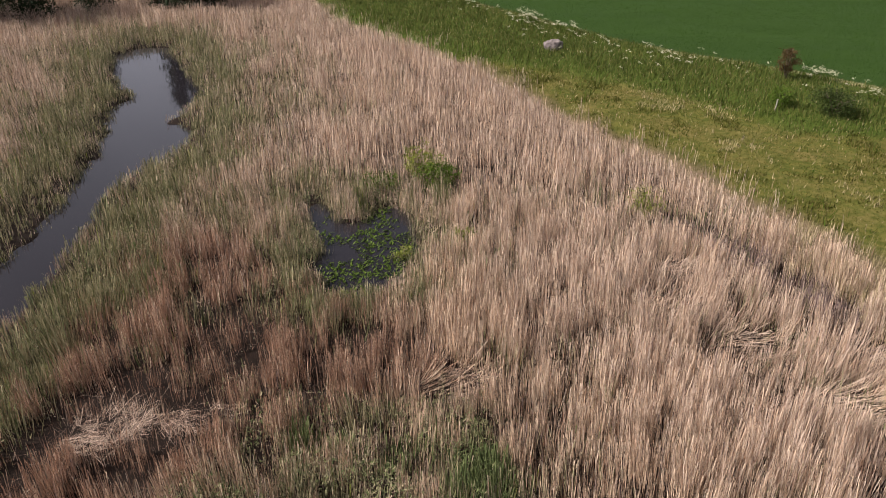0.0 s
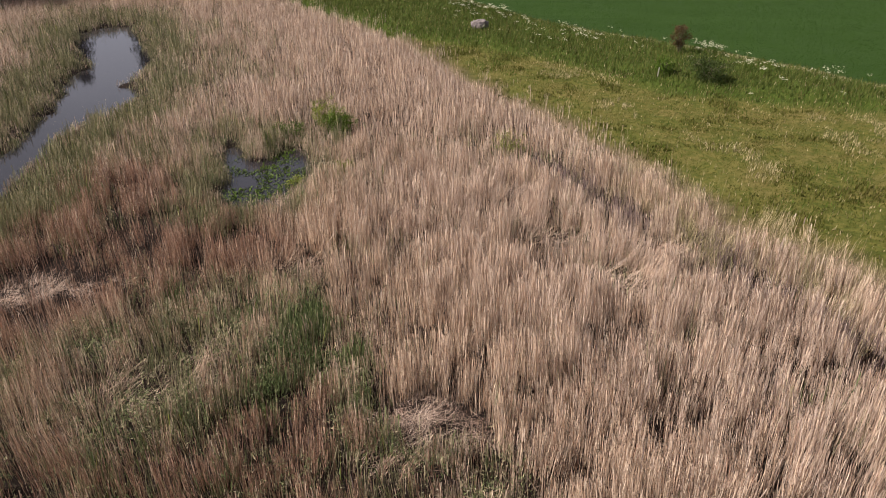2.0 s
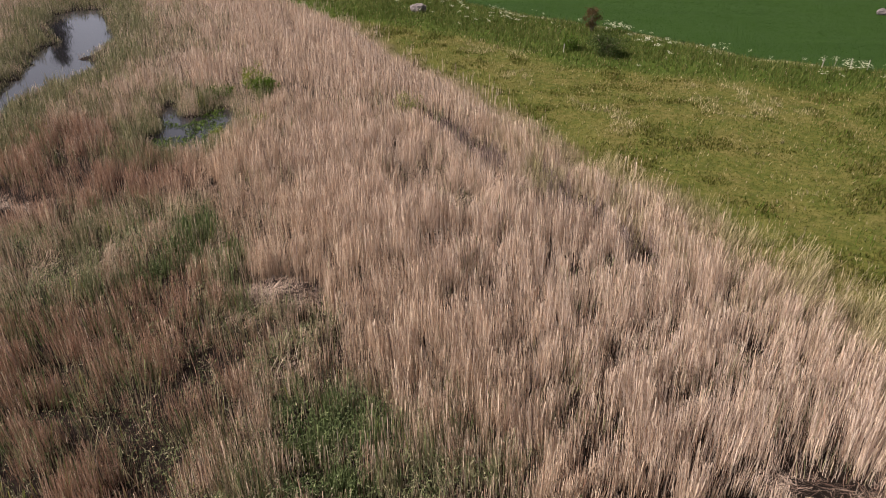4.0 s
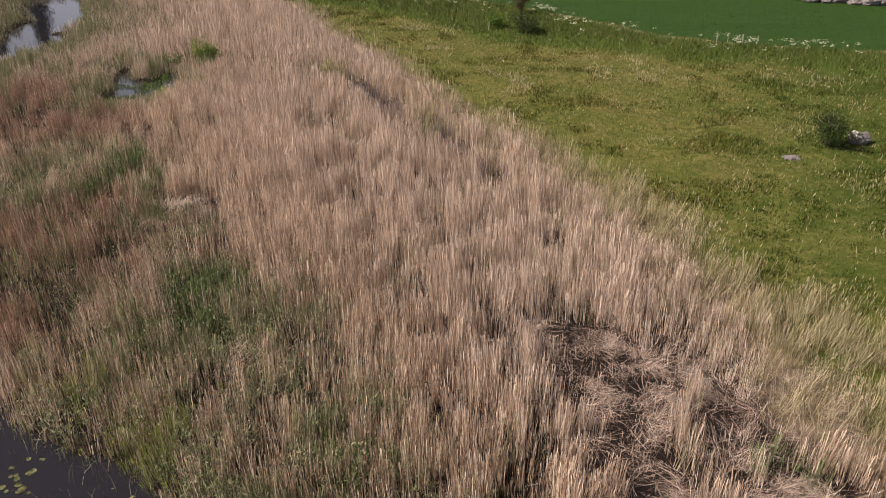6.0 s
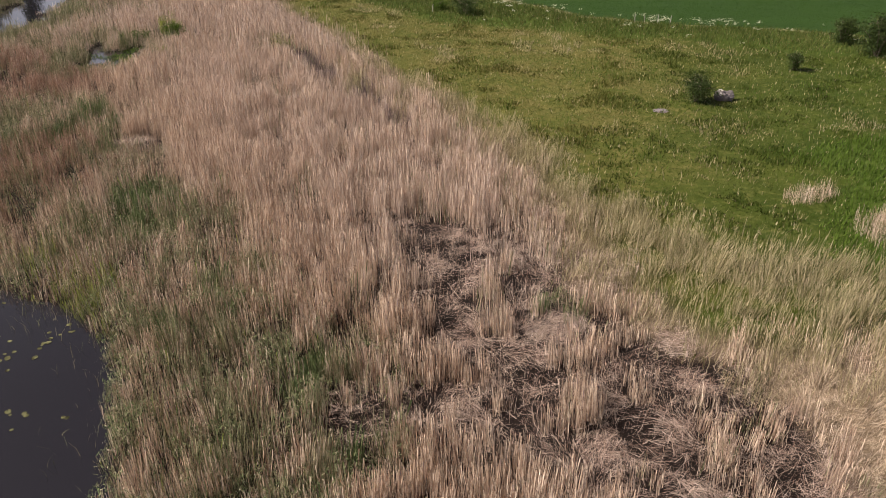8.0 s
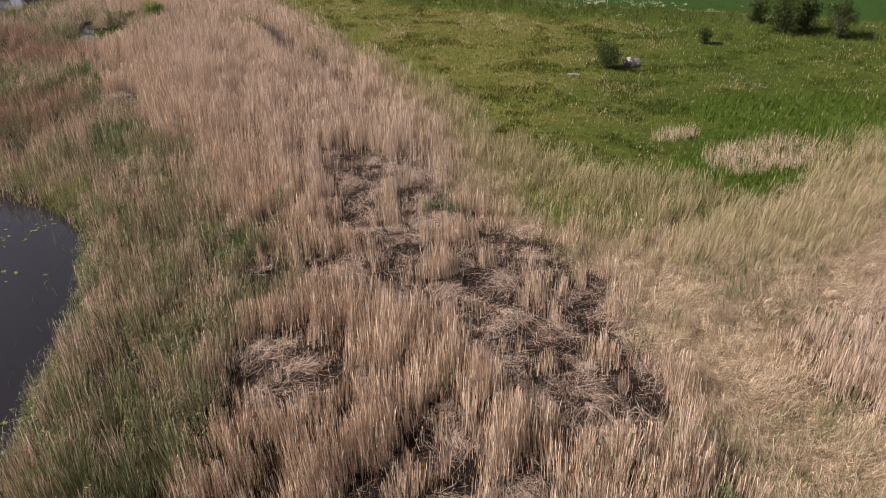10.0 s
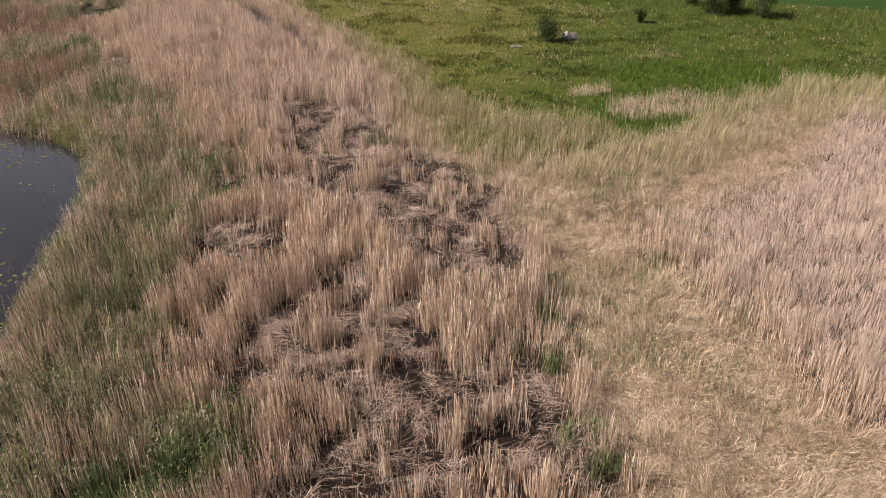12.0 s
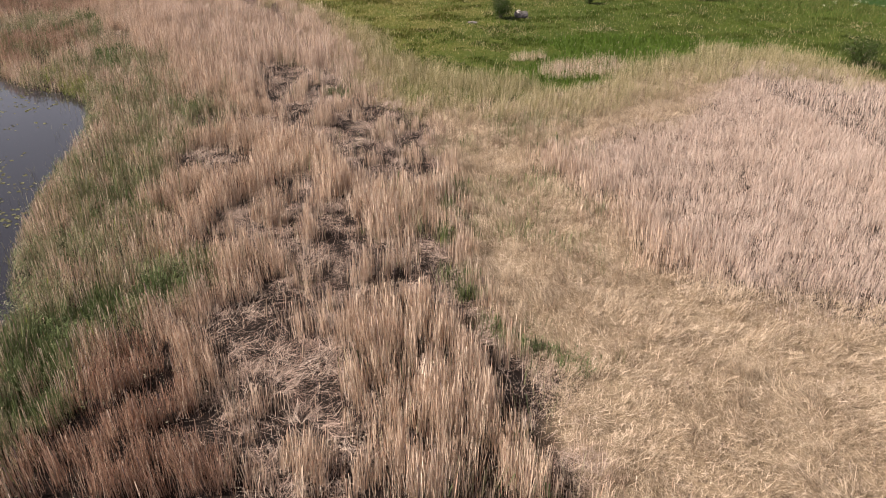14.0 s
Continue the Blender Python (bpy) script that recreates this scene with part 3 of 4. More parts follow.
def growth_at(x, y):
    """How much of each kind of growth stands at a place, 0 to 1."""
    wx, wy = warped(x, y, 0.8, 1.7)
    sx, sy = warped(x, y, 0.45, 0.9)
    k = {"depth": side(REEDBED, wx, wy)}
    k["reed"] = np.maximum(soft(k["depth"], -0.5, 0.6), 0.4 * soft(k["depth"], -4.0, -0.5) * soft(rough_drift(x, y, 1.1, 261), 0.50, 0.60))
    k["green"] = soft(side(GREEN, *warped(x, y, 1.6, 2.2)), -1.4, 1.2)
    k["brown"] = np.maximum(soft(side(BROWN, wx, wy), -1.4, 1.4), soft(side(BROWN_NEAR, wx, wy), -0.6, 0.6))
    k["green"] = k["green"] * (1 - 0.7 * k["brown"])
    fallen = np.zeros_like(x)
    for shape in OPENINGS:
        fallen = np.maximum(fallen, soft(side(shape, sx, sy), -0.95, 0.05))
    for cx, cy, ra, rb in LANES:
        near = (np.abs(x - cx) < 2 * ra) & (np.abs(y - cy) < 2 * rb)
        fallen[near] = np.maximum(fallen[near], soft(((sx[near] - cx) / ra) ** 2 + ((sy[near] - cy) / rb) ** 2, 1.2, 0.7))
    for cx, cy, ra, rb in TUSSOCKS:
        fallen = fallen * soft(((sx - cx) / ra) ** 2 + ((sy - cy) / rb) ** 2, 0.8, 1.15)
    # smaller tufts that stayed up between the named ones, more of them towards the straw
    loose = np.maximum(soft(side(LANE_TUFTED, sx, sy), -0.5, 0.5), soft(side(LANE_CROSS, sx, sy), -0.5, 0.5) * soft(x, 31.5, 33.5))
    edge = 0.70 - 0.07 * loose
    k["loose"] = loose
    k["fallen"] = fallen * soft(rough_drift(sx, sy, 1.2, 211), edge, edge - 0.04)
    k["straw"] = soft(side(STRAW, *warped(x, y, 1.8, 2.4)), -0.8 - 1.6 * soft(x, 43, 46), 0.6 + 0.8 * soft(x, 43, 46))
    k["flat"] = spots([f[:3] for f in FLATS], sx, sy, 1.3)
    k["gap"] = spots(GAPS, sx, sy, 1.5)
    k["lush"] = spots(LUSH_SPOTS, *warped(x, y, 1.2, 1.8), 1.2, 0.2)
    k["wet"] = wetness(x, y)
    channel = side(CHANNEL, wx, wy)
    k["bank"] = np.maximum(np.maximum(soft(channel, -7.0, -2.6), 0.55 * soft(channel, -15, -6) * soft(rough_drift(x, y, 3.0, 263), 0.42, 0.55) * (1 - k["brown"])), 0.62 * soft(side(POOL, wx, wy), -4.2, -0.8))
    k["water"] = soft(k["wet"], -0.3, 0.0)
    k["strip"] = np.zeros_like(x)
    for ax, ay, bx, by, half in GREY_STRIPS:
        s = np.clip(((wx - ax) * (bx - ax) + (wy - ay) * (by - ay)) / ((bx - ax) ** 2 + (by - ay) ** 2), 0, 1)
        k["strip"] = np.maximum(k["strip"], soft(np.hypot(wx - ax - s * (bx - ax), wy - ay - s * (by - ay)) / half, 1.35, 0.6))
    k["tuft"] = rough_drift(x, y, 1.7, 41)
    k["height"] = ground_height(x, y)
    return k


GRID_X, GRID_Y, GRID_STEP = (-60.0, 102.0), (-67.0, 104.5), 0.25
grid_x, grid_y = np.meshgrid(np.arange(*GRID_X, GRID_STEP), np.arange(*GRID_Y, GRID_STEP), indexing="ij")
GROWTH = {name: value.reshape(grid_x.shape).astype(np.float32) for name, value in growth_at(grid_x.ravel(), grid_y.ravel()).items()}


def growth(x, y, names=None):
    """The growth at many places, read from the chart between its marks."""
    nx, ny = grid_x.shape
    u = np.clip((x - GRID_X[0]) / GRID_STEP, 0, nx - 1.001)
    v = np.clip((y - GRID_Y[0]) / GRID_STEP, 0, ny - 1.001)
    i, j = u.astype(np.int32), v.astype(np.int32)
    fu, fv = (u - i).astype(np.float32), (v - j).astype(np.float32)
    at = i * ny + j
    a, b, c, d = (1 - fu) * (1 - fv), fu * (1 - fv), (1 - fu) * fv, fu * fv
    out = {}
    for name in names or GROWTH:
        g = GROWTH[name].ravel()
        out[name] = g[at] * a + g[at + ny] * b + g[at + 1] * c + g[at + ny + 1] * d
    return out


def ground_at(x, y):
    return growth(x, y, ["height"])["height"]


def wet_at(x, y):
    return growth(x, y, ["wet"])["wet"]


def only(k, keep):
    return {a: b[keep] for a, b in k.items()}


def lean_field(x, y, strength=0.05, towards=(-0.02, 0.0)):
    """A common lean by the wind, locks that lean together, and each stem's own."""
    lx = towards[0] + strength * 2.0 * ((drift(x, y, 0.5, 101) - 0.5) + (drift(x, y, 2.4, 103) - 0.5))
    ly = towards[1] + strength * 2.0 * ((drift(x, y, 0.5, 107) - 0.5) + (drift(x, y, 2.4, 109) - 0.5))
    n = len(x)
    return lx + rng.normal(0, 0.06, n), ly + rng.normal(0, 0.06, n)


def tussock(x, y, spacing):
    """The way from the middle of the nearest tussock, in spacings, and the tussock's own size, 0 to 1."""
    table = np.random.default_rng(301).random((128, 128, 3))
    ci, cj = np.floor(x / spacing).astype(int), np.floor(y / spacing).astype(int)
    best = np.full(x.shape, 9.0)
    ox, oy, size = np.zeros_like(x), np.zeros_like(x), np.zeros_like(x)
    for di in (-1, 0, 1):
        for dj in (-1, 0, 1):
            r = table[(ci + di) % 128, (cj + dj) % 128]
            dx, dy = x / spacing - (ci + di + r[:, 0]), y / spacing - (cj + dj + r[:, 1])
            d = np.hypot(dx, dy)
            near = d < best
            best = np.where(near, d, best)
            ox, oy, size = np.where(near, dx, ox), np.where(near, dy, oy), np.where(near, r[:, 2], size)
    return ox, oy, size


def build_reeds():
    x1, y1 = strew(-20, 72, -53, 41, 365)
    keep = side(NEAR, x1, y1) > 0
    x1, y1 = x1[keep], y1[keep]
    x2, y2 = strew(-56, 30, 10, 102, 105)
    x4, y4 = strew(47, 84, -38, 9, 120)
    x2, y2 = np.concatenate([x2, x4]), np.concatenate([y2, y4])
    keep = side(NEAR, x2, y2) <= 0
    x2, y2 = x2[keep], y2[keep]
    x3, y3 = strew(-58, 100, -62, 24, 14)
    keep = (side(NEAR, x3, y3) <= 0) & ~((x3 < 30) & (y3 > 10)) & ~((x3 > 47) & (x3 < 84) & (y3 > -38) & (y3 < 9))
    x3, y3 = x3[keep], y3[keep]
    x, y = np.concatenate([x1, x2, x3]), np.concatenate([y1, y2, y3])
    far = np.concatenate([np.ones(len(x1)), np.full(len(x2), 2.0), np.full(len(x3), 2.6)])
    ix, iy = strew(45, 62, -4, 20, 260)
    x, y, far = np.concatenate([x, ix]), np.concatenate([y, iy]), np.concatenate([far, np.full(len(ix), 1.15)])
    reach = np.zeros(len(x), bool)
    for cx, cy, ra, rb, turn in TUFT_ISLES:
        c, s = math.cos(radians(turn)), math.sin(radians(turn))
        u, v = c * (x - cx) + s * (y - cy), -s * (x - cx) + c * (y - cy)
        reach |= ((u / ra) ** 2 + (v / rb) ** 2 < 1.5 * rng.random(len(x)) ** 0.4 * (0.5 + 1.0 * rough_drift(x, y, 1.2, 19))) & (far == 1.15)
    near = growth(x, y, ["depth", "wet"])
    keep = reach | ((far != 1.15) & (near["depth"] > -4.2) & (near["wet"] < 0.1))
    x, y, far, isle = x[keep], y[keep], far[keep], reach[keep]
    k = growth(x, y)
    tuft = k["tuft"]
    east = soft(x + 0.3 * y, 39, 43)
    lock = 0.4 * drift(x, y, 0.26, 47) + 0.35 * drift(x, y, 0.5, 53) + 0.25 * drift(x * 0.8 + y * 0.6, y * 0.8 - x * 0.6, 0.9, 49)
    cover = (0.5 + 0.5 * soft(tuft + 0.25 * east, 0.30, 0.50)) * np.where(far > 1, 0.45 + 0.48 * soft(lock, 0.38, 0.62) + 0.25 * east, 0.12 + 0.84 * soft(lock + 0.12 * east, 0.40, 0.60) + 0.25 * east) * k["reed"] * (1 - k["water"])
    cover = cover * (1 - 0.99 * k["fallen"]) * (1 - 0.97 * k["straw"]) * (1 - 0.75 * k["flat"]) * (1 - 0.95 * k["gap"]) * (1 - (0.45 + 0.22 * soft(y, -14, -26)) * k["green"]) * (1 - 0.80 * k["bank"]) * (1 - 0.85 * k["lush"]) * (1 - 0.5 * k["strip"])
    cover = np.where(k["brown"] > 0.5, cover * (0.2 + 0.8 * soft(tuft, 0.34, 0.48)), cover)
    bx, by, _ = tussock(x, y, 1.5)
    hole = soft(np.hypot(bx, by), 0.44, 0.62) * np.maximum(k["brown"] * soft(y, -20, -10), 0.6 * k["green"])
    cover = cover * (1 - 0.92 * hole)
    cover = np.where(isle, np.where(y > 10, 0.15, 0.35 + 0.5 * soft(lock, 0.38, 0.62)), cover)
    keep = rng.random(len(x)) < cover
    x, y, far, tuft, isle = x[keep], y[keep], far[keep], tuft[keep], isle[keep]
    lock = lock[keep]
    k = only(k, keep)
    n = len(x)
    h = (0.98 + 0.66 * rough_drift(x, y, 3.2, 43)) * rng.normal(1, 0.13, n) * (0.62 + 0.38 * soft(k["depth"], -0.5, 1.6)) * (1 - 0.45 * k["fallen"])
    h = h * (0.78 + 0.40 * soft(lock, 0.35, 0.65))
    h = np.where(k["brown"] > 0.5, h * 0.86, h) * (1 - 0.14 * k["green"]) * (1 - 0.40 * k["bank"]) * (0.76 + 0.32 * soft(tuft, 0.28, 0.6))
    h = np.where(isle, rng.normal(0.72, 0.2, n) * (0.35 + 1.1 * rough_drift(x, y, 1.2, 21)) * np.where(y > 10, 0.5, 1.0), h)
    h = h * (1 - 0.45 * soft(k["wet"], -1.2, -0.1)) * np.where(isle, 1, 1 - 0.52 * soft(x + 0.3 * y, 38, 46)) * (1 - 0.35 * k["strip"]) * (1 - 0.6 * k["straw"]) * (1 - 0.4 * k["loose"])
    lx, ly = lean_field(x, y)
    # whole locks bowed over where the bed has been flattened
    for cx, cy, r, way in FLATS:
        near = np.hypot(x - cx, (y - cy) * 1.3) < r * 1.1
        lx[near] += (0.5 + 0.6 * rng.random(near.sum())) * math.cos(radians(way)) * k["flat"][near]
        ly[near] += (0.5 + 0.6 * rng.random(near.sum())) * math.sin(radians(way)) * k["flat"][near]
    p0, p1, p2 = upright(x, y, h, lx, ly, rng.uniform(0.0, 0.3, n))
    w = rng.uniform(0.007, 0.0165, n) * np.where(far > 1.9, 1.15, 1.75 - 0.3 * soft(y, -12, 0)) * far * (1 - 0.38 * soft(x + 0.3 * y, 39, 43))
    strip = k["strip"]
    draw = rng.random(n)
    grey = (draw < 0.9 * strip) | (draw < 0.03)
    brown = ~grey & (draw < 0.08 + 0.75 * k["brown"] + 0.12 * k["green"])
    # pale beyond the straw; in UPPER and at high y the paleness paints haze
    light = ~grey & ~brown & ~(isle & (draw > 0.25)) & (draw > 1.02 - 0.95 * soft(x + 0.3 * y, 38, 46) - 0.5 * np.maximum(soft(side(UPPER, x, y), -6, 3), 0.9 * soft(y, 22, 42)))
    rest = ~grey & ~brown & ~light
    for name, pick, mat, label in (("pale_reedbed", light, M_PALEREED, "bleached pale pinkish reeds standing dense beyond the straw"), ("reedbed", rest, M_REED, "tall dry straw-pink reeds standing dense in wet peat"),
                                   ("brown_reedbed", brown, M_BROWN, "darker russet-brown dry reeds standing in tussocks"),
                                   ("grey_reedbed", grey, M_GREY, "weathered grey-purple old reeds among the straw-coloured ones")):
        tagged(stems(name, p0[pick], p2[pick], w[pick], mat), label, "reeds", kind="stuff")
    # short broken stems and dead leaves between the tall ones
    x, y = strew(-20, 72, -53, 41, 20)
    k = growth(x, y, ["depth", "water", "straw", "fallen", "lush"])
    keep = (side(NEAR, x, y) > 0) & (rng.random(len(x)) < soft(k["depth"], -1.5, 0.5) * (1 - k["water"]) * (1 - k["straw"]) * (1 - 0.4 * k["fallen"]) * (1 - 0.6 * k["lush"]))
    x, y = x[keep], y[keep]
    n = len(x)
    p0, p1, p2 = upright(x, y, rng.uniform(0.12, 0.5, n), rng.normal(0, 0.35, n), rng.normal(0, 0.35, n), np.zeros(n))
    tagged(stems("broken_reeds", p0, p2, rng.uniform(0.010, 0.022, n), M_RUSSET, 0.2), "short broken brown reed stems between the tall ones", "reeds", kind="stuff")


build_reeds()


def build_sedge():
    """Green shoots and sedge between the dry stems, along the banks and in the wet hollows."""
    x1, y1 = strew(-17, 50, -57, 42, 230)
    x2, y2 = strew(-54, -3, 17, 86, 110)
    x, y = np.concatenate([x1, x2]), np.concatenate([y1, y2])
    far = np.concatenate([np.ones(len(x1)), np.full(len(x2), 1.6)])
    near = growth(x, y, ["depth", "wet"])
    keep = (near["depth"] > -1) & (near["wet"] < 0.4)
    x, y, far = x[keep], y[keep], far[keep]
    k = growth(x, y)
    patch = rough_drift(x, y, 3.0, 67)
    cover = np.maximum(k["green"] * (0.12 + 0.16 * soft(y, -4, -14) + 0.7 * soft(patch, 0.45, 0.62)), k["bank"] * (0.45 + 0.55 * soft(patch, 0.35, 0.6)))
    cover = np.maximum(cover, 0.10 * soft(patch, 0.5, 0.65) * k["reed"]) * (1 - k["fallen"]) * (1 - k["straw"]) * (1 - 0.6 * k["gap"])
    cover = np.maximum(cover, 0.30 * k["straw"] * soft(patch, 0.48, 0.60) * soft(x - 0.3 * y, 62, 54))
    cover = np.maximum(cover, 0.95 * k["lush"]) * (1 - 0.85 * soft(k["wet"], -0.1, 0.35))
    ox, oy, size = tussock(x, y, 1.25)
    cover = cover * (0.25 + 0.75 * soft(np.hypot(ox, oy), 0.60, 0.36))
    cover = cover * (1 + 0.7 * soft(y, -8, -16) * k["green"])
    keep = rng.random(len(x)) < cover
    x, y, far, patch, ox, oy, size = x[keep], y[keep], far[keep], patch[keep], ox[keep], oy[keep], size[keep]
    k = only(k, keep)
    n = len(x)
    h = rng.normal(1.0, 0.18, n) * (0.45 + 0.4 * rough_drift(x, y, 2.0, 71) + 0.65 * size) * (1 - 0.3 * k["lush"]) * (1 - 0.45 * k["straw"]) * (0.6 + 0.5 * soft(np.hypot(ox, oy), 0.6, 0.1)) * (1 - 0.6 * soft(k["wet"], -1.8, -0.1))
    lx, ly = lean_field(x, y, 0.10, (0.0, 0.0))
    p0, p1, p2 = upright(x, y, h * 1.2, lx + 0.25 * ox, ly + 0.25 * oy, rng.uniform(0.0, 0.5, n))
    w = rng.uniform(0.013, 0.030, n) * far
    shore = soft(side(POND, x, y), -3.6, -1.8) * soft(y, -14.7, -10.5) * soft(x, 14.2, 11.7)
    draw = rng.random(n)
    lime = draw < 0.35 * shore + 0.01
    lush = ~lime & (draw < 0.03 + 0.85 * k["lush"] + 0.25 * soft(patch, 0.58, 0.72) * (1 - k["bank"]))
    rest = ~lime & ~lush
    for name, pick, mat, wide, label in (("sedge", rest, M_SEDGE, 1.0, "grey-green sedge and young reed shoots growing through dry stems"),
                                         ("lush_sedge", lush, M_HERB, 1.9, "dark lush green marsh plants in the wet hollows"),
                                         ("shore_sedge", lime, M_LIME, 1.3, "bright yellow-green sedge tussocks along the pond shore")):
        tagged(stems(name, p0[pick], p2[pick], w[pick] * wide, mat, 0.25), label, "sedge", kind="stuff")


build_sedge()


def build_marsh_herbs():
    """Broad short leaves of the plants that grow low between the stems."""
    x, y = strew(-17, 50, -57, 40, 330)
    k = growth(x, y, ["green", "lush", "bank", "wet", "fallen", "straw", "depth"])
    wild = rough_drift(x, y, 1.4, 241)
    cover = np.maximum(k["green"] * (0.18 + 0.80 * soft(wild, 0.43, 0.58)), 1.0 * k["lush"]) * (1 - 0.9 * k["fallen"]) * (1 - k["straw"] * (1 - k["lush"]))
    cover = np.maximum(cover, 0.5 * k["bank"] * soft(wild, 0.46, 0.60)) * soft(k["wet"], 0.1, -0.2) * (k["depth"] > -1)
    keep = rng.random(len(x)) < cover * (0.5 + 0.5 * soft(drift(x, y, 0.5, 245), 0.3, 0.6))
    x, y, wild = x[keep], y[keep], wild[keep]
    n = len(x)
    z = ground_at(x, y) + rng.uniform(0.05, 0.85, n) * (0.5 + 0.8 * soft(wild, 0.4, 0.65)) * (1 - 0.6 * k["straw"][keep])
    a, r = rng.uniform(0, 6.28, n), rng.uniform(0.07, 0.19, n)
    p0 = np.stack([x, y, z], 1)
    p2 = p0 + np.stack([r * np.cos(a), r * np.sin(a), rng.uniform(-0.06, 0.16, n)], 1)
    pick = rng.random(n) < 0.6 + 0.4 * k["lush"][keep]
    for name, sel, mat, label in (("marsh_herbs", pick, M_HERB, "leafy green marsh plants growing low between reeds"), ("sedge_leaves", ~pick, M_SEDGE, "grey-green arching sedge leaves between reeds")):
        tagged(spikes(name, p0[sel], p2[sel], rng.uniform(0.022, 0.046, sel.sum()), mat), label, "marsh plants", kind="stuff")


build_marsh_herbs()


def build_seed_heads():
    """Small pale tips that catch the light above the stems."""
    x, y = strew(-20, 48, -57, 38, 20)
    keep = (side(REEDBED, x, y) > 0) & (wet_at(x, y) < -0.2)
    x, y = x[keep], y[keep]
    k = growth(x, y)
    cover = np.maximum(0.9 * k["green"], np.maximum(0.55 * k["brown"], 0.14 * k["reed"])) * (1 - k["straw"]) * (1 - 0.8 * k["fallen"]) * (1 - k["gap"])
    keep = rng.random(len(x)) < cover * soft(rough_drift(x, y, 2.2, 231), 0.36, 0.6)
    x, y = x[keep], y[keep]
    n = len(x)
    p0 = np.stack([x, y, ground_at(x, y) + rng.uniform(0.75, 1.35, n)], 1)
    a = rng.uniform(0, 6.28, n)
    p2 = p0 + np.stack([0.08 * np.cos(a), 0.08 * np.sin(a), rng.uniform(-0.05, 0.08, n)], 1)
    tagged(spikes("seed_heads", p0, p2, rng.uniform(0.011, 0.024, n), M_TIP), "pale seed heads and leaf tips above the sedge", "seed heads", kind="stuff")


build_seed_heads()


def build_fallen():
    """Reeds that lie crossed over one another on dark peat, and matted pale straw."""
    x, y = strew(-17, 50, -58, 37, 620)
    k = growth(x, y, ["fallen", "flat", "water", "reed", "straw"])
    cover = np.maximum(0.8 * k["fallen"], 0.35 * k["flat"]) * (1 - k["water"])
    keep = rng.random(len(x)) < np.maximum(cover, 0.02 * k["reed"] * (1 - k["straw"]) * (1 - k["water"]))
    x, y = x[keep], y[keep]
    keep = rng.random(len(x)) < 0.06 + 0.46 * soft(rough_drift(x, y, 0.8, 83), 0.44, 0.62)
    x, y = x[keep], y[keep]
    n = len(x)
    ang = 2 * math.pi * (rough_drift(x, y, 2.4, 91) * 1.9) + rng.normal(0, 0.75, n)
    for cx, cy, r, way in FLATS:
        ang = np.where(np.hypot(x - cx, y - cy) < r * 1.2, radians(way) + rng.normal(0, 0.45, n), ang)
    length = rng.uniform(0.25, 1.1, n)
    z = ground_at(x, y) + 0.22 * soft(rough_drift(x, y, 0.8, 87), 0.4, 0.7)
    p0 = np.stack([x, y, z + rng.uniform(0.0, 0.2, n)], 1)
    p2 = np.stack([x + np.cos(ang) * length, y + np.sin(ang) * length, z + rng.uniform(0.02, 0.42, n)], 1)
    tagged(stems("fallen_reeds", p0, p2, rng.uniform(0.009, 0.020, n), M_FALLEN, 0.3), "bleached fallen reeds lying crossed over dark peat", "reeds", kind="stuff")

    x, y = strew(33, 84, -64, 5, 430)
    keep = rng.random(len(x)) < growth(x, y, ["straw"])["straw"] * np.where(side(NEAR, x, y) > 0, 1.0, 0.3)
    x, y = x[keep], y[keep]
    k = growth(x, y, ["lush"])
    tuft = 0.75 * rough_drift(x, y, 0.55, 221) + 0.25 * drift(x, y, 1.6, 223)
    keep = rng.random(len(x)) < (0.22 + 0.78 * soft(tuft, 0.40, 0.58)) * (1 - 0.8 * k["lush"])
    x, y, tuft = x[keep], y[keep], tuft[keep]
    n = len(x)
    ox, oy, size = tussock(x, y, 1.1)
    sweep = 9 * rough_drift(x, y, 3.0, 95)
    ang = np.arctan2(0.6 * oy + 0.5 * np.sin(sweep), 0.6 * ox + 0.5 * np.cos(sweep)) + rng.normal(0, 0.9, n)
    h = rng.uniform(0.05, 0.55, n) * (0.3 + 1.1 * size) * (0.35 + 0.9 * soft(np.hypot(ox, oy), 0.75, 0.1))
    reach = rng.uniform(0.12, 0.55, n)
    z = ground_at(x, y) + 0.3 * soft(tuft, 0.36, 0.6) * rng.random(n)
    p0 = np.stack([x, y, z], 1)
    p2 = np.stack([x + np.cos(ang) * reach, y + np.sin(ang) * reach, z + h], 1)
    tagged(stems("matted_straw", p0, p2, rng.uniform(0.010, 0.022, n) * np.where(side(NEAR, x, y) > 0, 1.0, 1.6), M_STRAW, 0.3), "matted pale golden straw of last year's grass, beaten down", "straw", kind="stuff")
    x, y = strew(33, 84, -64, 5, 110)
    keep = rng.random(len(x)) < growth(x, y, ["straw"])["straw"] * np.where(side(NEAR, x, y) > 0, 1.0, 0.3)
    x, y = x[keep], y[keep]
    n = len(x)
    a, r = rng.uniform(0, 6.28, n), rng.uniform(0.12, 0.4, n)
    z = ground_at(x, y) + rng.uniform(0.02, 0.22, n)
    p0 = np.stack([x, y, z], 1)
    p2 = p0 + np.stack([r * np.cos(a), r * np.sin(a), rng.uniform(-0.08, 0.22, n)], 1)
    tagged(spikes("straw_litter", p0, p2, rng.uniform(0.014, 0.03, n), M_STRAW), "short broken straw litter covering the ground", "straw", kind="stuff")


build_fallen()


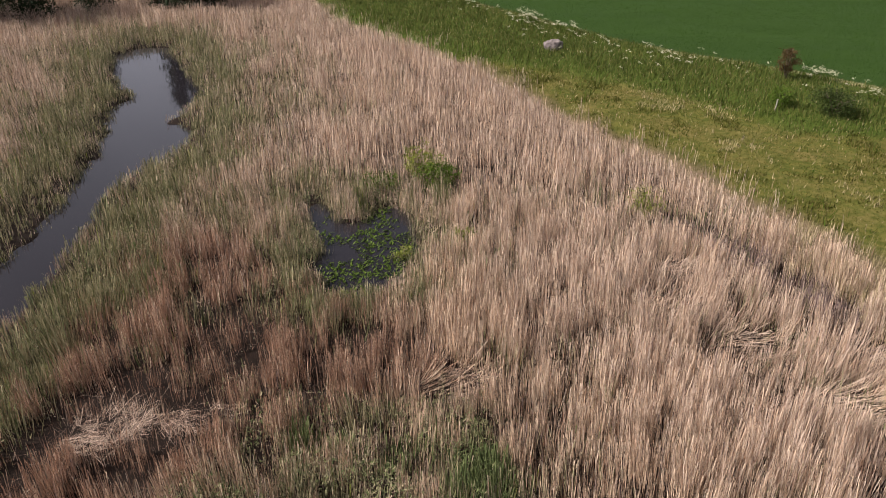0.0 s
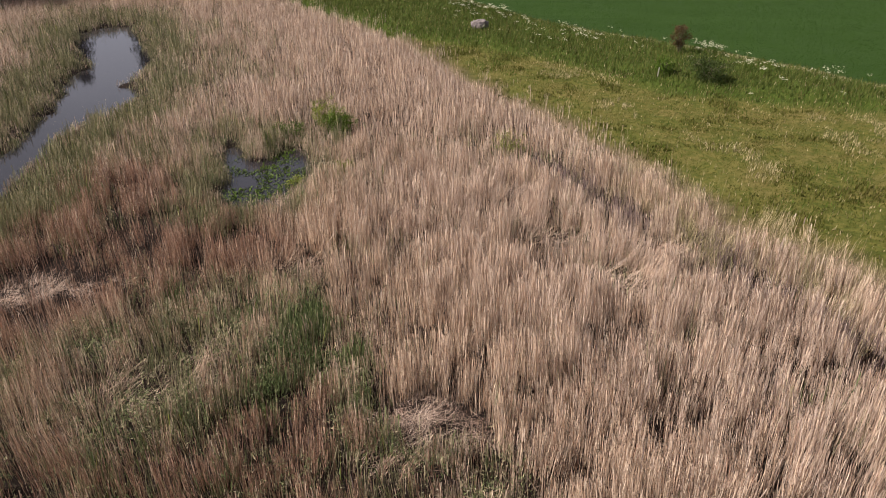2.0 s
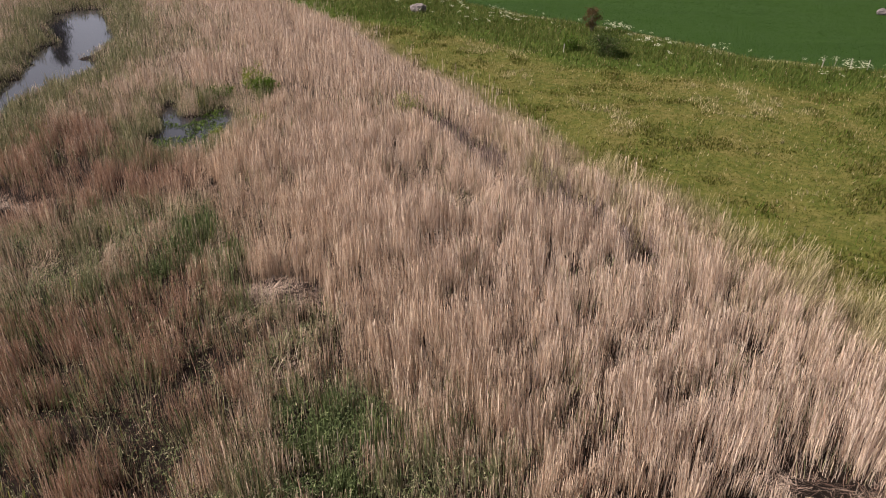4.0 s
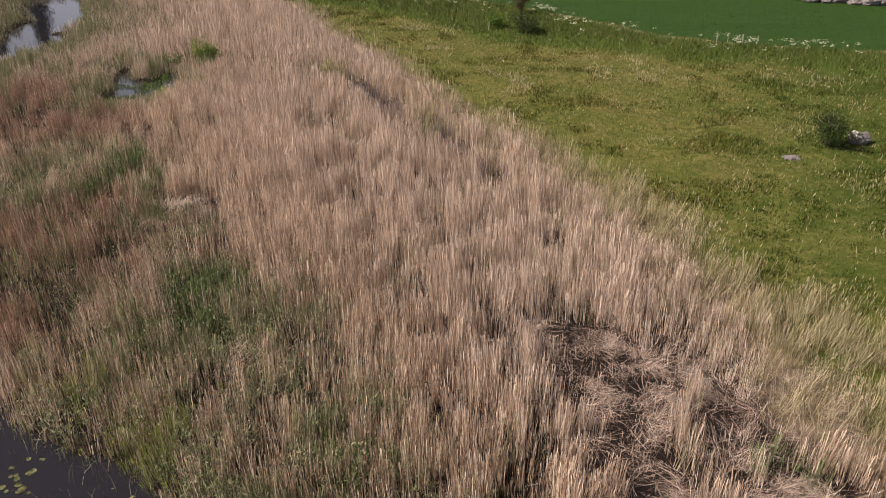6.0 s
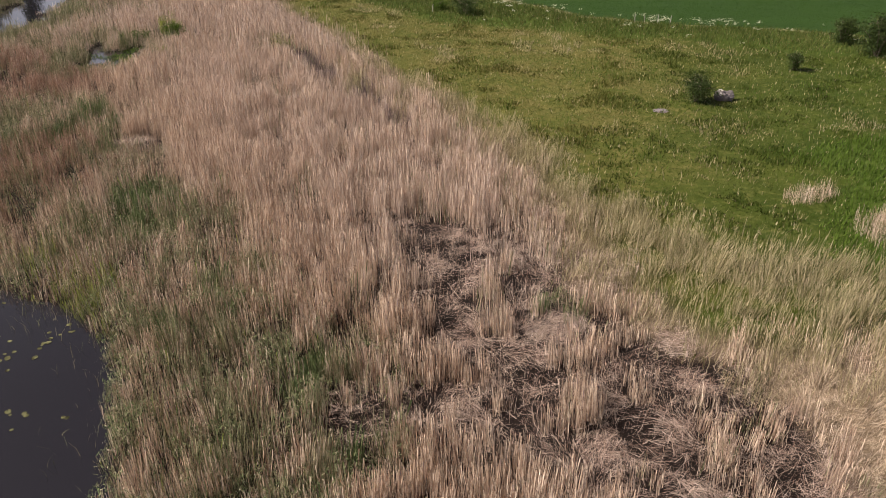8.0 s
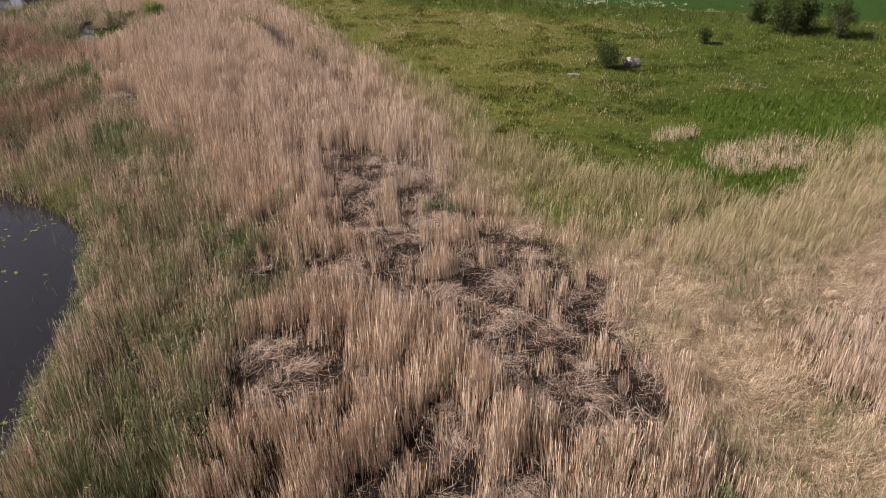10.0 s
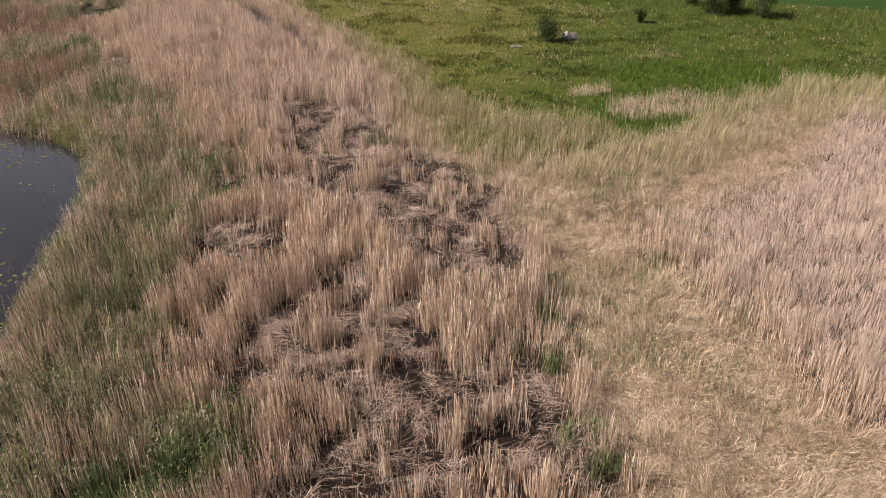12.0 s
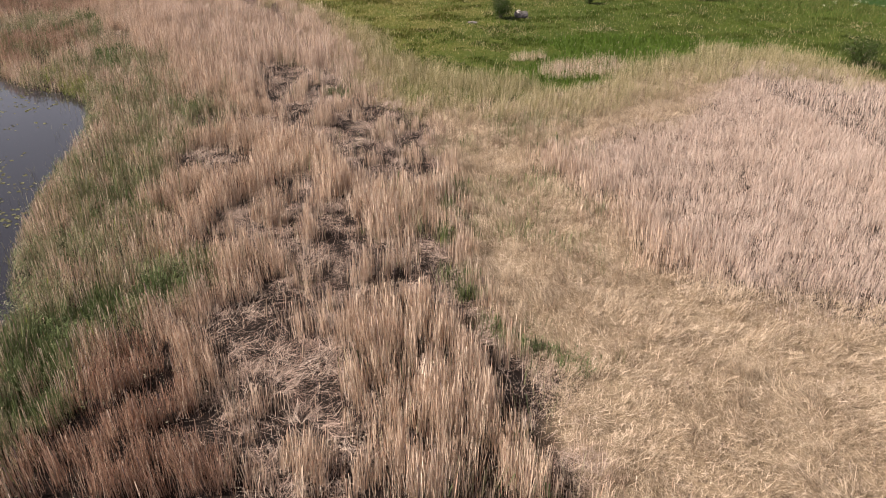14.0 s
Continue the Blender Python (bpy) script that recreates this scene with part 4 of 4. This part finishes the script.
def build_meadow():
    x, y = strew(-16, 104, -15, 104, 56)
    wx, wy = warped(x, y, 1.4, 2.8)
    keep = (side(REEDBED, wx, wy) < -1.2 + 1.7 * rng.random(len(x)) - 2.2 * (rng.random(len(x)) < 0.5)) & (side(FIELD, x, y) < 0.0)
    x, y = x[keep], y[keep]
    lush = np.maximum(soft(side(VERGE, x, y), -2.0, 2.0), soft(side(WET_GREEN, x, y), -0.8, 0.8))
    pale = soft(side(PALE_BAND, *warped(x, y, 1.6, 2.6)), -2.6, 1.2)
    n = len(x)
    draw = rng.random(n)
    tuft = rough_drift(x, y, 1.9, 123)
    straw = rough_drift(x, y, 4.5, 127)
    is_pale = draw < 0.7 * pale + 0.05 + (0.3 + 0.7 * soft(x - 0.35 * y, 46, 28)) * 0.8 * soft(straw, 0.5, 0.66) * soft(tuft, 0.45, 0.6) * (1 - lush)
    is_lush = ~is_pale & (draw < 0.9 * lush + 0.12 * soft(straw, 0.5, 0.3))
    in_verge = side(VERGE, x, y) > -2.5
    moist = x - 0.35 * y + 8 * (rough_drift(x, y, 6, 129) - 0.5) + 4 * (draw - 0.5) > 33 + 30 * pale
    rest = ~is_pale & ~is_lush
    h = np.where(is_pale, rng.normal(0.22, 0.06, n) + 0.4 * pale * rng.random(n), np.where(is_lush, rng.normal(0.32, 0.10, n) * (0.6 + 0.9 * tuft), (0.05 + 0.20 * soft(tuft, 0.45, 0.75)) * rng.normal(1, 0.2, n)))
    h = np.maximum(h, 0.05)
    z = ground_at(x, y)
    lx, ly = rng.normal(0.05, 0.28, n) * h, rng.normal(0, 0.28, n) * h
    p0, p2 = np.stack([x, y, z - 0.01], 1), np.stack([x + lx, y + ly, z + h], 1)
    w = rng.uniform(0.03, 0.07, n) * np.where(is_pale & (pale > 0.3), 0.45, 1.0)
    for name, pick, mat, label, wide in (("meadow_grass", rest & ~moist, M_MEADOW, "short olive-yellow rough meadow grass", 1.4), ("green_meadow_grass", rest & moist, M_GREENMEADOW, "short fresh green meadow grass", 1.4), ("lush_grass", is_lush & ~in_verge, M_LUSH, "deep green taller grass on damp ground", 1.2),
                                         ("verge_grass", is_lush & in_verge, M_VERGE, "tall mixed grass and herbs of the field verge", 1.2),
                                         ("pale_grass", is_pale, M_PALESEDGE, "pale bleached grass tufts in the meadow", 0.9)):
        tagged(spikes(name, p0[pick], p2[pick], w[pick] * wide, mat), label, "grass", kind="stuff")
    # the taller pale stems of the reed edge
    x, y = strew(13, 80, -17, 35, 330)
    pale = soft(side(PALE_BAND, *warped(x, y, 1.6, 2.6)), -2.6, 1.2)
    ox, oy, size = tussock(x, y, 1.0)
    keep = rng.random(len(x)) < 0.95 * pale * (0.04 + 0.96 * soft(np.hypot(ox, oy), 0.52, 0.26)) * (0.25 + 0.75 * soft(rough_drift(x, y, 1.5, 131), 0.40, 0.58))
    x, y, ox, oy = x[keep], y[keep], ox[keep], oy[keep]
    n = len(x)
    lx, ly = lean_field(x, y, 0.12, (0.05, 0.0))
    lx, ly = lx + 0.5 * ox, ly + 0.5 * oy
    p = upright(x, y, rng.normal(0.92, 0.24, n) * (0.6 + 0.7 * rough_drift(x, y, 1.5, 131)), lx, ly, rng.uniform(0.1, 0.9, n))
    tagged(stems("seeding_sedge", p[0], p[2], rng.uniform(0.010, 0.022, n), M_PALESEDGE, 0.4), "tall seeding sedge, pale green turning straw", "sedge", kind="stuff")
    # crop
    x, y = strew(-8, 125, 22, 135, 9)
    keep = side(FIELD, x, y) > 0.3
    x, y = x[keep], y[keep]
    n = len(x)
    z = ground_at(x, y)
    tagged(spikes("crop", np.stack([x, y, z], 1), np.stack([x + rng.normal(0, 0.06, n), y + rng.normal(0, 0.06, n), z + rng.uniform(0.03, 0.09, n)], 1), rng.uniform(0.05, 0.12, n), M_CROP),
           "even deep green young cereal crop", "crop", kind="stuff")


build_meadow()


def build_cow_parsley():
    """White flat-topped flower heads on thin stems along the field's edge."""
    x, y = strew(-8, 100, 20, 100, 4.5)
    edge = -side(FIELD, x, y)
    thick = soft(rough_drift(x, y, 3.5, 141), 0.47, 0.66)
    keep = (edge > 0.3) & (rng.random(len(x)) < thick * soft(edge, 6.5, 1.0) * soft(x, 80, 35) + 0.02 * soft(edge, 12, 5))
    x, y = x[keep], y[keep]
    z = ground_at(x, y)
    h = rng.uniform(0.7, 1.15, len(x))
    tops, feet = [], []
    for cx, cy, cz, ch in zip(x, y, z, h):
        for _ in range(7):
            a, r = rng.uniform(0, 2 * math.pi), rng.uniform(0.0, 0.34)
            c = np.array([cx + r * math.cos(a), cy + r * math.sin(a), cz + ch * rng.uniform(0.8, 1.0)])
            tops.append(c)
            feet.append((cx, cy, cz))
    tops, feet = np.array(tops), np.array(feet)
    n = len(tops)
    # each head is a shallow disc of six florets round a middle
    ang = np.arange(6) * math.pi / 3
    ring = np.stack([np.cos(ang), np.sin(ang), np.full(6, -0.25)], 1)
    r = rng.uniform(0.035, 0.085, n)[:, None, None]
    v = np.concatenate([tops[:, None, :], tops[:, None, :] + ring[None] * r], 1).reshape(-1, 3)
    b = (np.arange(n) * 7)[:, None]
    f = np.stack([b + [0, 1 + i, 1 + (i + 1) % 6] for i in range(6)], 1).reshape(-1, 3)
    me = bpy.data.meshes.new("cow_parsley")
    fill_mesh(me, v, f)
    me.materials.append(M_UMBEL)
    tagged(new("cow_parsley", me), "white-flowering cow parsley heads along the field edge", "wildflowers", kind="stuff")
    s = ribbons("cow_parsley_stems", feet, (feet + tops) / 2 + rng.normal(0, 0.03, (n, 3)), tops, np.full(n, 0.014), M_LUSH)
    tagged(s, "green stems and leaves of cow parsley", "wildflowers", kind="stuff")


build_cow_parsley()


# ---- bushes and trees ----
def part(name, me, material, parent, label="", at=None):
    ob = new(name, me)
    if not me.materials:
        me.materials.append(material)
    ob.parent = parent
    if at is not None:
        ob.matrix_basis = at
    return tagged(ob, label)


def thing(name, x, y, label, category, group="", sink=0.0, turn=0.0):
    ob = new(name)
    ob.empty_display_size = 0.2
    z = float(ground_at(np.array([float(x)]), np.array([float(y)]))[0])
    ob.matrix_basis = pose(x, y, z - sink, 0, 0, turn)
    return tagged(ob, label, category, group)


def limb_mesh(name, paths, sides=6):
    """Tapered round limbs along bent lines: each a list of (point, radius)."""
    verts, faces = [], []
    for line in paths:
        start = len(verts)
        for i, (p, r) in enumerate(line):
            q = line[min(i + 1, len(line) - 1)][0] if i + 1 < len(line) else p + (p - line[i - 1][0])
            d = (q - p).normalized()
            u = d.orthogonal().normalized()
            w = d.cross(u)
            for j in range(sides):
                a = 2 * math.pi * j / sides
                verts.append(p + (u * math.cos(a) + w * math.sin(a)) * r)
        for i in range(len(line) - 1):
            for j in range(sides):
                a, b = start + i * sides + j, start + i * sides + (j + 1) % sides
                faces.append((a, b, b + sides, a + sides))
        top = start + (len(line) - 1) * sides
        faces.append(tuple(top + j for j in range(sides)))
    me = bpy.data.meshes.new(name)
    me.from_pydata(verts, [], faces)
    me.polygons.foreach_set("use_smooth", np.ones(len(me.polygons), bool))
    return me


def leaf_mesh(name, centres, spread, count, size, squash=1.0):
    """Small leaves thrown round many twig ends."""
    g = np.random.default_rng(int(count) + int(1000 * size))
    c = np.asarray(centres)[g.integers(0, len(centres), count)]
    off = g.normal(0, 1, (count, 3)) * spread
    off[:, 2] *= squash
    c = c + off
    c[:, 2] = np.maximum(c[:, 2], 0.05)
    u = g.normal(0, 1, (count, 3))
    u /= np.linalg.norm(u, axis=1)[:, None]
    v = np.cross(u, g.normal(0, 1, (count, 3)))
    v /= np.linalg.norm(v, axis=1)[:, None]
    s = (size * g.uniform(0.6, 1.3, count))[:, None]
    quad = np.stack([c - u * s, c + v * s * 0.45, c + u * s, c - v * s * 0.45], 1).reshape(-1, 3)
    me = bpy.data.meshes.new(name)
    fill_mesh(me, quad, np.arange(4 * count).reshape(-1, 4))
    return me


def build_bush(name, x, y, radius, height, material, label, category, leaves=2200, leaf=0.07, stems=7, low=0.15, seed=1, group=""):
    g = random.Random(seed)
    ob = thing(name, x, y, label, category, group, turn=g.uniform(0, 360))
    ends, lines = [], []
    for i in range(stems):
        a, lean = 2 * math.pi * i / stems + g.uniform(-0.4, 0.4), g.uniform(0.15, 1.0) * radius
        top = Vector((math.cos(a) * lean, math.sin(a) * lean, height * g.uniform(0.6, 0.98) * (1 - 0.25 * lean / radius)))
        mid = top * 0.5 + Vector((g.uniform(-0.1, 0.1), g.uniform(-0.1, 0.1), 0.12 * height))
        lines.append([(Vector((0.06 * math.cos(a), 0.06 * math.sin(a), -0.1)), 0.03 + 0.012 * height), (mid, 0.02 + 0.006 * height), (top, 0.006)])
        for _ in range(9):
            s = g.uniform(low, 1.0)
            p = mid.lerp(top, s) if g.random() < 0.6 else Vector((0, 0, 0)).lerp(mid, max(0.35, s))
            q = p + Vector((g.uniform(-1, 1), g.uniform(-1, 1), g.uniform(-0.5, 0.5))) * radius * 0.42
            q.z = max(q.z, height * low * 0.6)
            ends.append(q)
            if g.random() < 0.5:
                lines.append([(p, 0.012), (p.lerp(q, 0.5) + Vector((0, 0, 0.03)), 0.008), (q, 0.003)])
    part("stems", limb_mesh("stems", lines, 5), M_BARK, ob, "thin brown woody stems")
    part("crown", leaf_mesh("crown", [tuple(e) for e in ends], radius * 0.17, leaves, leaf, 0.9), material, ob)
    return ob


build_bush("bush", 45.9, 20.8, 1.4, 2.5, M_BUSH, "rounded dark green bush standing beside a boulder in the meadow", "bush", 4200, 0.075, 11, 0.05, 3)
build_bush("bush", 57.3, 30.7, 0.85, 1.9, M_BUSH, "small dark green bush alone in the meadow", "bush", 2400, 0.07, 8, 0.05, 5)
build_bush("bush", 28.4, 51.5, 1.7, 2.2, M_BUSH, "spreading dark green leafy bush on the flowering verge", "bush", 3600, 0.08, 9, 0.05, 8)
build_bush("bush", 25.3, 53.6, 1.3, 1.1, M_LUSH, "low spreading green bramble on the verge", "bush", 1800, 0.08, 8, 0.05, 9)
build_bush("bush", 77.7, 2.73, 1.9, 2.6, M_BUSH, "broad dark green bush behind the straw-coloured reeds", "bush", 4200, 0.085, 10, 0.05, 12)
build_bush("sapling", 28.5, 60.9, 0.8, 2.8, M_REDLEAF, "reddish-brown leaved young tree at the field edge", "tree", 1900, 0.075, 6, 0.45, 14)
build_bush("bush", 65.6, 39.6, 1.4, 3.2, M_BUSH, "tall dark green bush at the field edge", "bush", 3800, 0.10, 9, 0.1, 17)
build_bush("bush", 66.9, 35.4, 2.0, 4.4, M_BUSH, "largest dark green bush of the group at the field edge", "bush", 5200, 0.11, 11, 0.1, 18)
build_bush("bush", 69.3, 35.9, 1.6, 4.4, M_BUSH, "upright dark green bush of the group at the field edge", "bush", 3600, 0.10, 9, 0.1, 19)
build_bush("bush", 71.6, 33.3, 1.5, 4.8, M_BUSH, "slim tall bush leaning at the field edge", "bush", 3600, 0.10, 8, 0.12, 21)
build_bush("willow", -1.46, 39.9, 1.0, 2.3, M_LIME, "bright yellow-green young willow growing out of the reeds", "shrub", 1800, 0.075, 8, 0.2, 23)
build_bush("willow", -0.29, 38.0, 1.1, 2.0, M_LUSH, "green young willow growing out of the reeds", "shrub", 2000, 0.075, 8, 0.2, 24)
build_bush("willow", 10.7, 35.1, 1.2, 1.9, M_LIME, "thin yellow-green willow shoots among dry reeds", "shrub", 900, 0.06, 7, 0.4, 26)
build_bush("willow", 0.78, 31.1, 0.5, 1.7, M_LIME, "slender lime-green willow shoot among dry reeds", "shrub", 500, 0.06, 5, 0.4, 27)
build_bush("willow", -1.95, 30.7, 0.7, 1.3, M_LIME, "lime-green shoots at the edge of the small pool", "shrub", 800, 0.06, 6, 0.15, 28)
build_bush("willow", -3.7, 38.1, 1.0, 1.4, M_LUSH, "low green willow behind the small pool", "shrub", 1200, 0.06, 6, 0.15, 29)


def build_tree(x, y, height, spread, label, seed):
    g = random.Random(seed)
    ob = thing("tree", x, y, label, "tree", "trees beyond the channel")
    line, p = [], Vector((0, 0, -0.2))
    for i in range(8):
        s = i / 7
        line.append((p.copy(), 0.02 + 0.022 * height * (1 - s) ** 1.2))
        p += Vector((g.uniform(-0.12, 0.12), g.uniform(-0.12, 0.12), height / 7))
    part("trunk", limb_mesh("trunk", [line], 9), M_BARK, ob, "dark rough trunk")
    limbs, ends = [], []
    for i in range(46):
        s = 0.05 + 0.93 * i / 45
        a = i * 2.4 + g.uniform(-0.4, 0.4)
        reach = spread * (1 - s) ** 0.7 * g.uniform(0.55, 1.1) + 0.25
        root = Vector((0, 0, height * s))
        tip = root + Vector((math.cos(a) * reach, math.sin(a) * reach, -0.18 * reach + g.uniform(-0.2, 0.3)))
        limbs.append([(root, 0.05 * (1.1 - s)), (root.lerp(tip, 0.5) + Vector((0, 0, 0.12 * reach)), 0.03 * (1.1 - s)), (tip, 0.008)])
        for j in range(6):
            ends.append(tuple(root.lerp(tip, 0.25 + 0.15 * j)))
    tagged(part("limbs", limb_mesh("limbs", limbs, 5), M_BARK, ob), kind="stuff")
    part("crown", leaf_mesh("crown", ends, 0.42, 6500, 0.17, 0.7), M_NEEDLE, ob)
    return ob


for i, (x, y, h, s) in enumerate([(-40.6, 87, 10.3, 2.3), (-45, 82.5, 10.5, 2.8), (-49, 79, 11, 3.0), (-55, 81, 12, 3.2), (-51, 87, 12, 3.2), (-32.4, 88.5, 11, 2.0), (-30.0, 88, 10.2, 2.2), (-27.6, 90, 8, 2.2)]):
    build_tree(x, y, h, s, "dark conifer in the wood beyond the channel", 40 + i)


# ---- stones and posts ----
def build_boulder(name, x, y, size, label, seed, cap=True, sink=0.12):
    ob = thing(name, x, y, label, "boulder", sink=sink)
    bm = bmesh.new()
    bmesh.ops.create_icosphere(bm, subdivisions=4, radius=1.0)
    shift = Vector((seed * 3.1, seed * 1.7, seed * 0.9))
    for v in bm.verts:
        p = v.co.copy()
        d = 1 + 0.32 * noise.noise(p * 1.1 + shift) + 0.14 * noise.noise(p * 2.7 + shift) + 0.05 * noise.noise(p * 7 + shift)
        v.co = Vector((p.x * size[0], p.y * size[1], p.z * size[2] + size[2] * 0.75)) * d
    me = bpy.data.meshes.new("rock")
    if cap:
        me.materials.append(M_STONE)
        me.materials.append(M_LIT_STONE)
        bm.normal_update()
        # sunlight painted on: ragged paler faces on top, more towards -x where the sun stands
        for f in bm.faces:
            c = f.calc_center_median()
            if f.normal.z > 0.45 and noise.noise(c * 1.3 + shift) + 0.35 * noise.noise(c * 5 + shift) - 0.3 * c.x > 0.05:
                f.material_index = 1
    bm.to_mesh(me)
    bm.free()
    part("rock", me, M_STONE, ob)
    return ob


build_boulder("boulder", 48.2, 21.4, (0.68, 0.55, 0.5), "grey-pink granite boulder with pale lichen in the grass", 2)
build_boulder("stone", 42.6, 18.5, (0.62, 0.42, 0.14), "flat pale stone lying in the meadow", 5, False)
build_boulder("boulder", 10.2, 70.4, (0.85, 0.7, 0.62), "grey-violet boulder in the verge grass", 9, False)


for i, (x, y, a) in enumerate([(64.6, 73.0, 0.7), (66.0, 71.8, 1.1), (67.6, 71.2, 0.8), (69.2, 71.5, 1.2), (70.8, 70.4, 0.9), (72.4, 70.0, 1.1), (74.2, 70.2, 1.3), (76.0, 69.2, 1.0), (68.4, 72.6, 0.7), (73.0, 71.8, 0.8)]):
    build_boulder("field_stone", x, y, (a, 0.75 * a, 0.55 * a), "grey-pink stone of the clearance heap in the field", 20 + i, False)
build_bush("bush", 70.4, 73.6, 1.6, 2.2, M_REDLEAF, "dark brown leaved bush behind the stone heap", "bush", 2200, 0.09, 9, 0.05, 61)
build_bush("bush", 74.6, 73.4, 1.9, 2.6, M_REDLEAF, "dark brown leaved bush behind the stone heap", "bush", 2600, 0.09, 9, 0.05, 62)


def build_post(name, x, y, height, label, lean):
    ob = thing(name, x, y, label, "fence post", "fence posts at the field edge")
    bm = bmesh.new()
    bmesh.ops.create_cone(bm, cap_ends=True, segments=8, radius1=0.055, radius2=0.045, depth=height + 0.3, matrix=Matrix.Translation((0, 0, (height - 0.3) / 2)))
    bmesh.ops.bevel(bm, geom=[e for e in bm.edges if all(v.co.z > height * 0.9 for v in e.verts)], offset=0.012, segments=1, affect="EDGES")
    me = bpy.data.meshes.new("pole")
    bm.to_mesh(me)
    bm.free()
    part("pole", me, M_POST, ob, at=pose(0, 0, 0, lean, lean * 0.6, 0))
    return ob


for x, y, lean in ((46.7, 47.9, 1.5), (47.7, 47.8, 4.0), (49.3, 48.1, -1.0), (50.5, 47.5, 2.5), (24.6, 52.8, 3.0)):
    build_post("fence_post", x, y, 0.85, "pale weathered wooden post in the tall grass", lean)


# ---- on the water ----
def pad_mesh(seed):
    """A floating leaf with its cleft, slightly dished."""
    g = random.Random(seed)
    bm = bmesh.new()
    mid = bm.verts.new((0, 0, 0))
    ring = []
    for i in range(15):
        a = 0.22 + (2 * math.pi - 0.44) * i / 14
        r = 1 + 0.06 * g.uniform(-1, 1)
        ring.append(bm.verts.new((r * math.cos(a), 0.86 * r * math.sin(a), 0.03 + 0.05 * g.random())))
    for a, b in zip(ring, ring[1:]):
        bm.faces.new((mid, a, b))
    bmesh.ops.solidify(bm, geom=bm.faces[:], thickness=0.03)
    me = bpy.data.meshes.new("lily_pad")
    bm.to_mesh(me)
    bm.free()
    me.materials.append(M_PAD)
    return me


def build_lily_pads():
    meshes = [pad_mesh(i) for i in range(5)]
    x, y = strew(4, 20, -33, -7, 7.5)
    wet = wet_at(x, y)
    thick = soft(rough_drift(x, y, 2.6, 161), 0.46, 0.62)
    keep = (wet > 0.15) & (rng.random(len(x)) < thick * soft(wet, 9, 2.0) * 0.85)
    for i, (px, py) in enumerate(list(zip(x[keep], y[keep]))[:300]):
        ob = new("lily_pad", meshes[i % 5])
        r = rng.uniform(0.06, 0.13)
        ob.matrix_basis = Matrix.LocRotScale((px, py, WATER_LEVEL + 0.006), Euler((rng.normal(0, 0.03), rng.normal(0, 0.03), rng.uniform(0, 6.28))), (r, r, r))
        tagged(ob, "yellow-green lily pad floating on dark pond water", "lily pad", "lily pads on the pond")


build_lily_pads()


def build_water_plants():
    # thin stems standing in the shallows of the pond
    x, y = strew(0, 25, -44, -5, 6)
    wet = wet_at(x, y)
    keep = (wet > 0) & (rng.random(len(x)) < soft(wet, 2.8, 0.1) * soft(rough_drift(x, y, 2.0, 171), 0.4, 0.6))
    x, y = x[keep], y[keep]
    n = len(x)
    p0 = np.stack([x, y, np.full(n, WATER_LEVEL - 0.1)], 1)
    h = rng.uniform(0.25, 0.9, n)
    d = rng.normal(0, 0.3, (n, 2)) * h[:, None]
    p1 = p0 + np.stack([d[:, 0] * 0.4, d[:, 1] * 0.4, h * 0.6], 1)
    p2 = p0 + np.stack([d[:, 0] * 1.3, d[:, 1] * 1.3, h], 1)
    tagged(ribbons("water_stems", p0, p1, p2, rng.uniform(0.01, 0.02, n), M_SEDGE), "thin reed stems standing in the shallow water", "reeds", kind="stuff")
    # floating green leaves that half cover the small pool
    x, y = strew(-9, 0, 25, 39, 60)
    keep = (wet_at(x, y) > -0.1) & (rng.random(len(x)) < 0.9 * soft(rough_drift(x, y, 1.6, 181), 0.40, 0.56) * soft(x, -7.2, -5.6))
    x, y = x[keep], y[keep]
    n = len(x)
    p0 = np.stack([x, y, np.full(n, WATER_LEVEL + 0.01)], 1)
    a = rng.uniform(0, 6.28, n)
    s = np.stack([np.cos(a), np.sin(a), np.zeros(n)], 1) * rng.uniform(0.06, 0.16, n)[:, None]
    p1, p2 = p0 + s * 0.6 + np.array([0, 0, 0.05]), p0 + s * 1.3 + np.stack([np.zeros(n), np.zeros(n), rng.uniform(0.0, 0.16, n)], 1)
    tagged(ribbons("floating_leaves", p0, p1, p2, rng.uniform(0.05, 0.11, n), M_LUSH, (0.5, 1.0, 0.3)), "green water plants spread over the small pool", "water plants", kind="stuff")


build_water_plants()
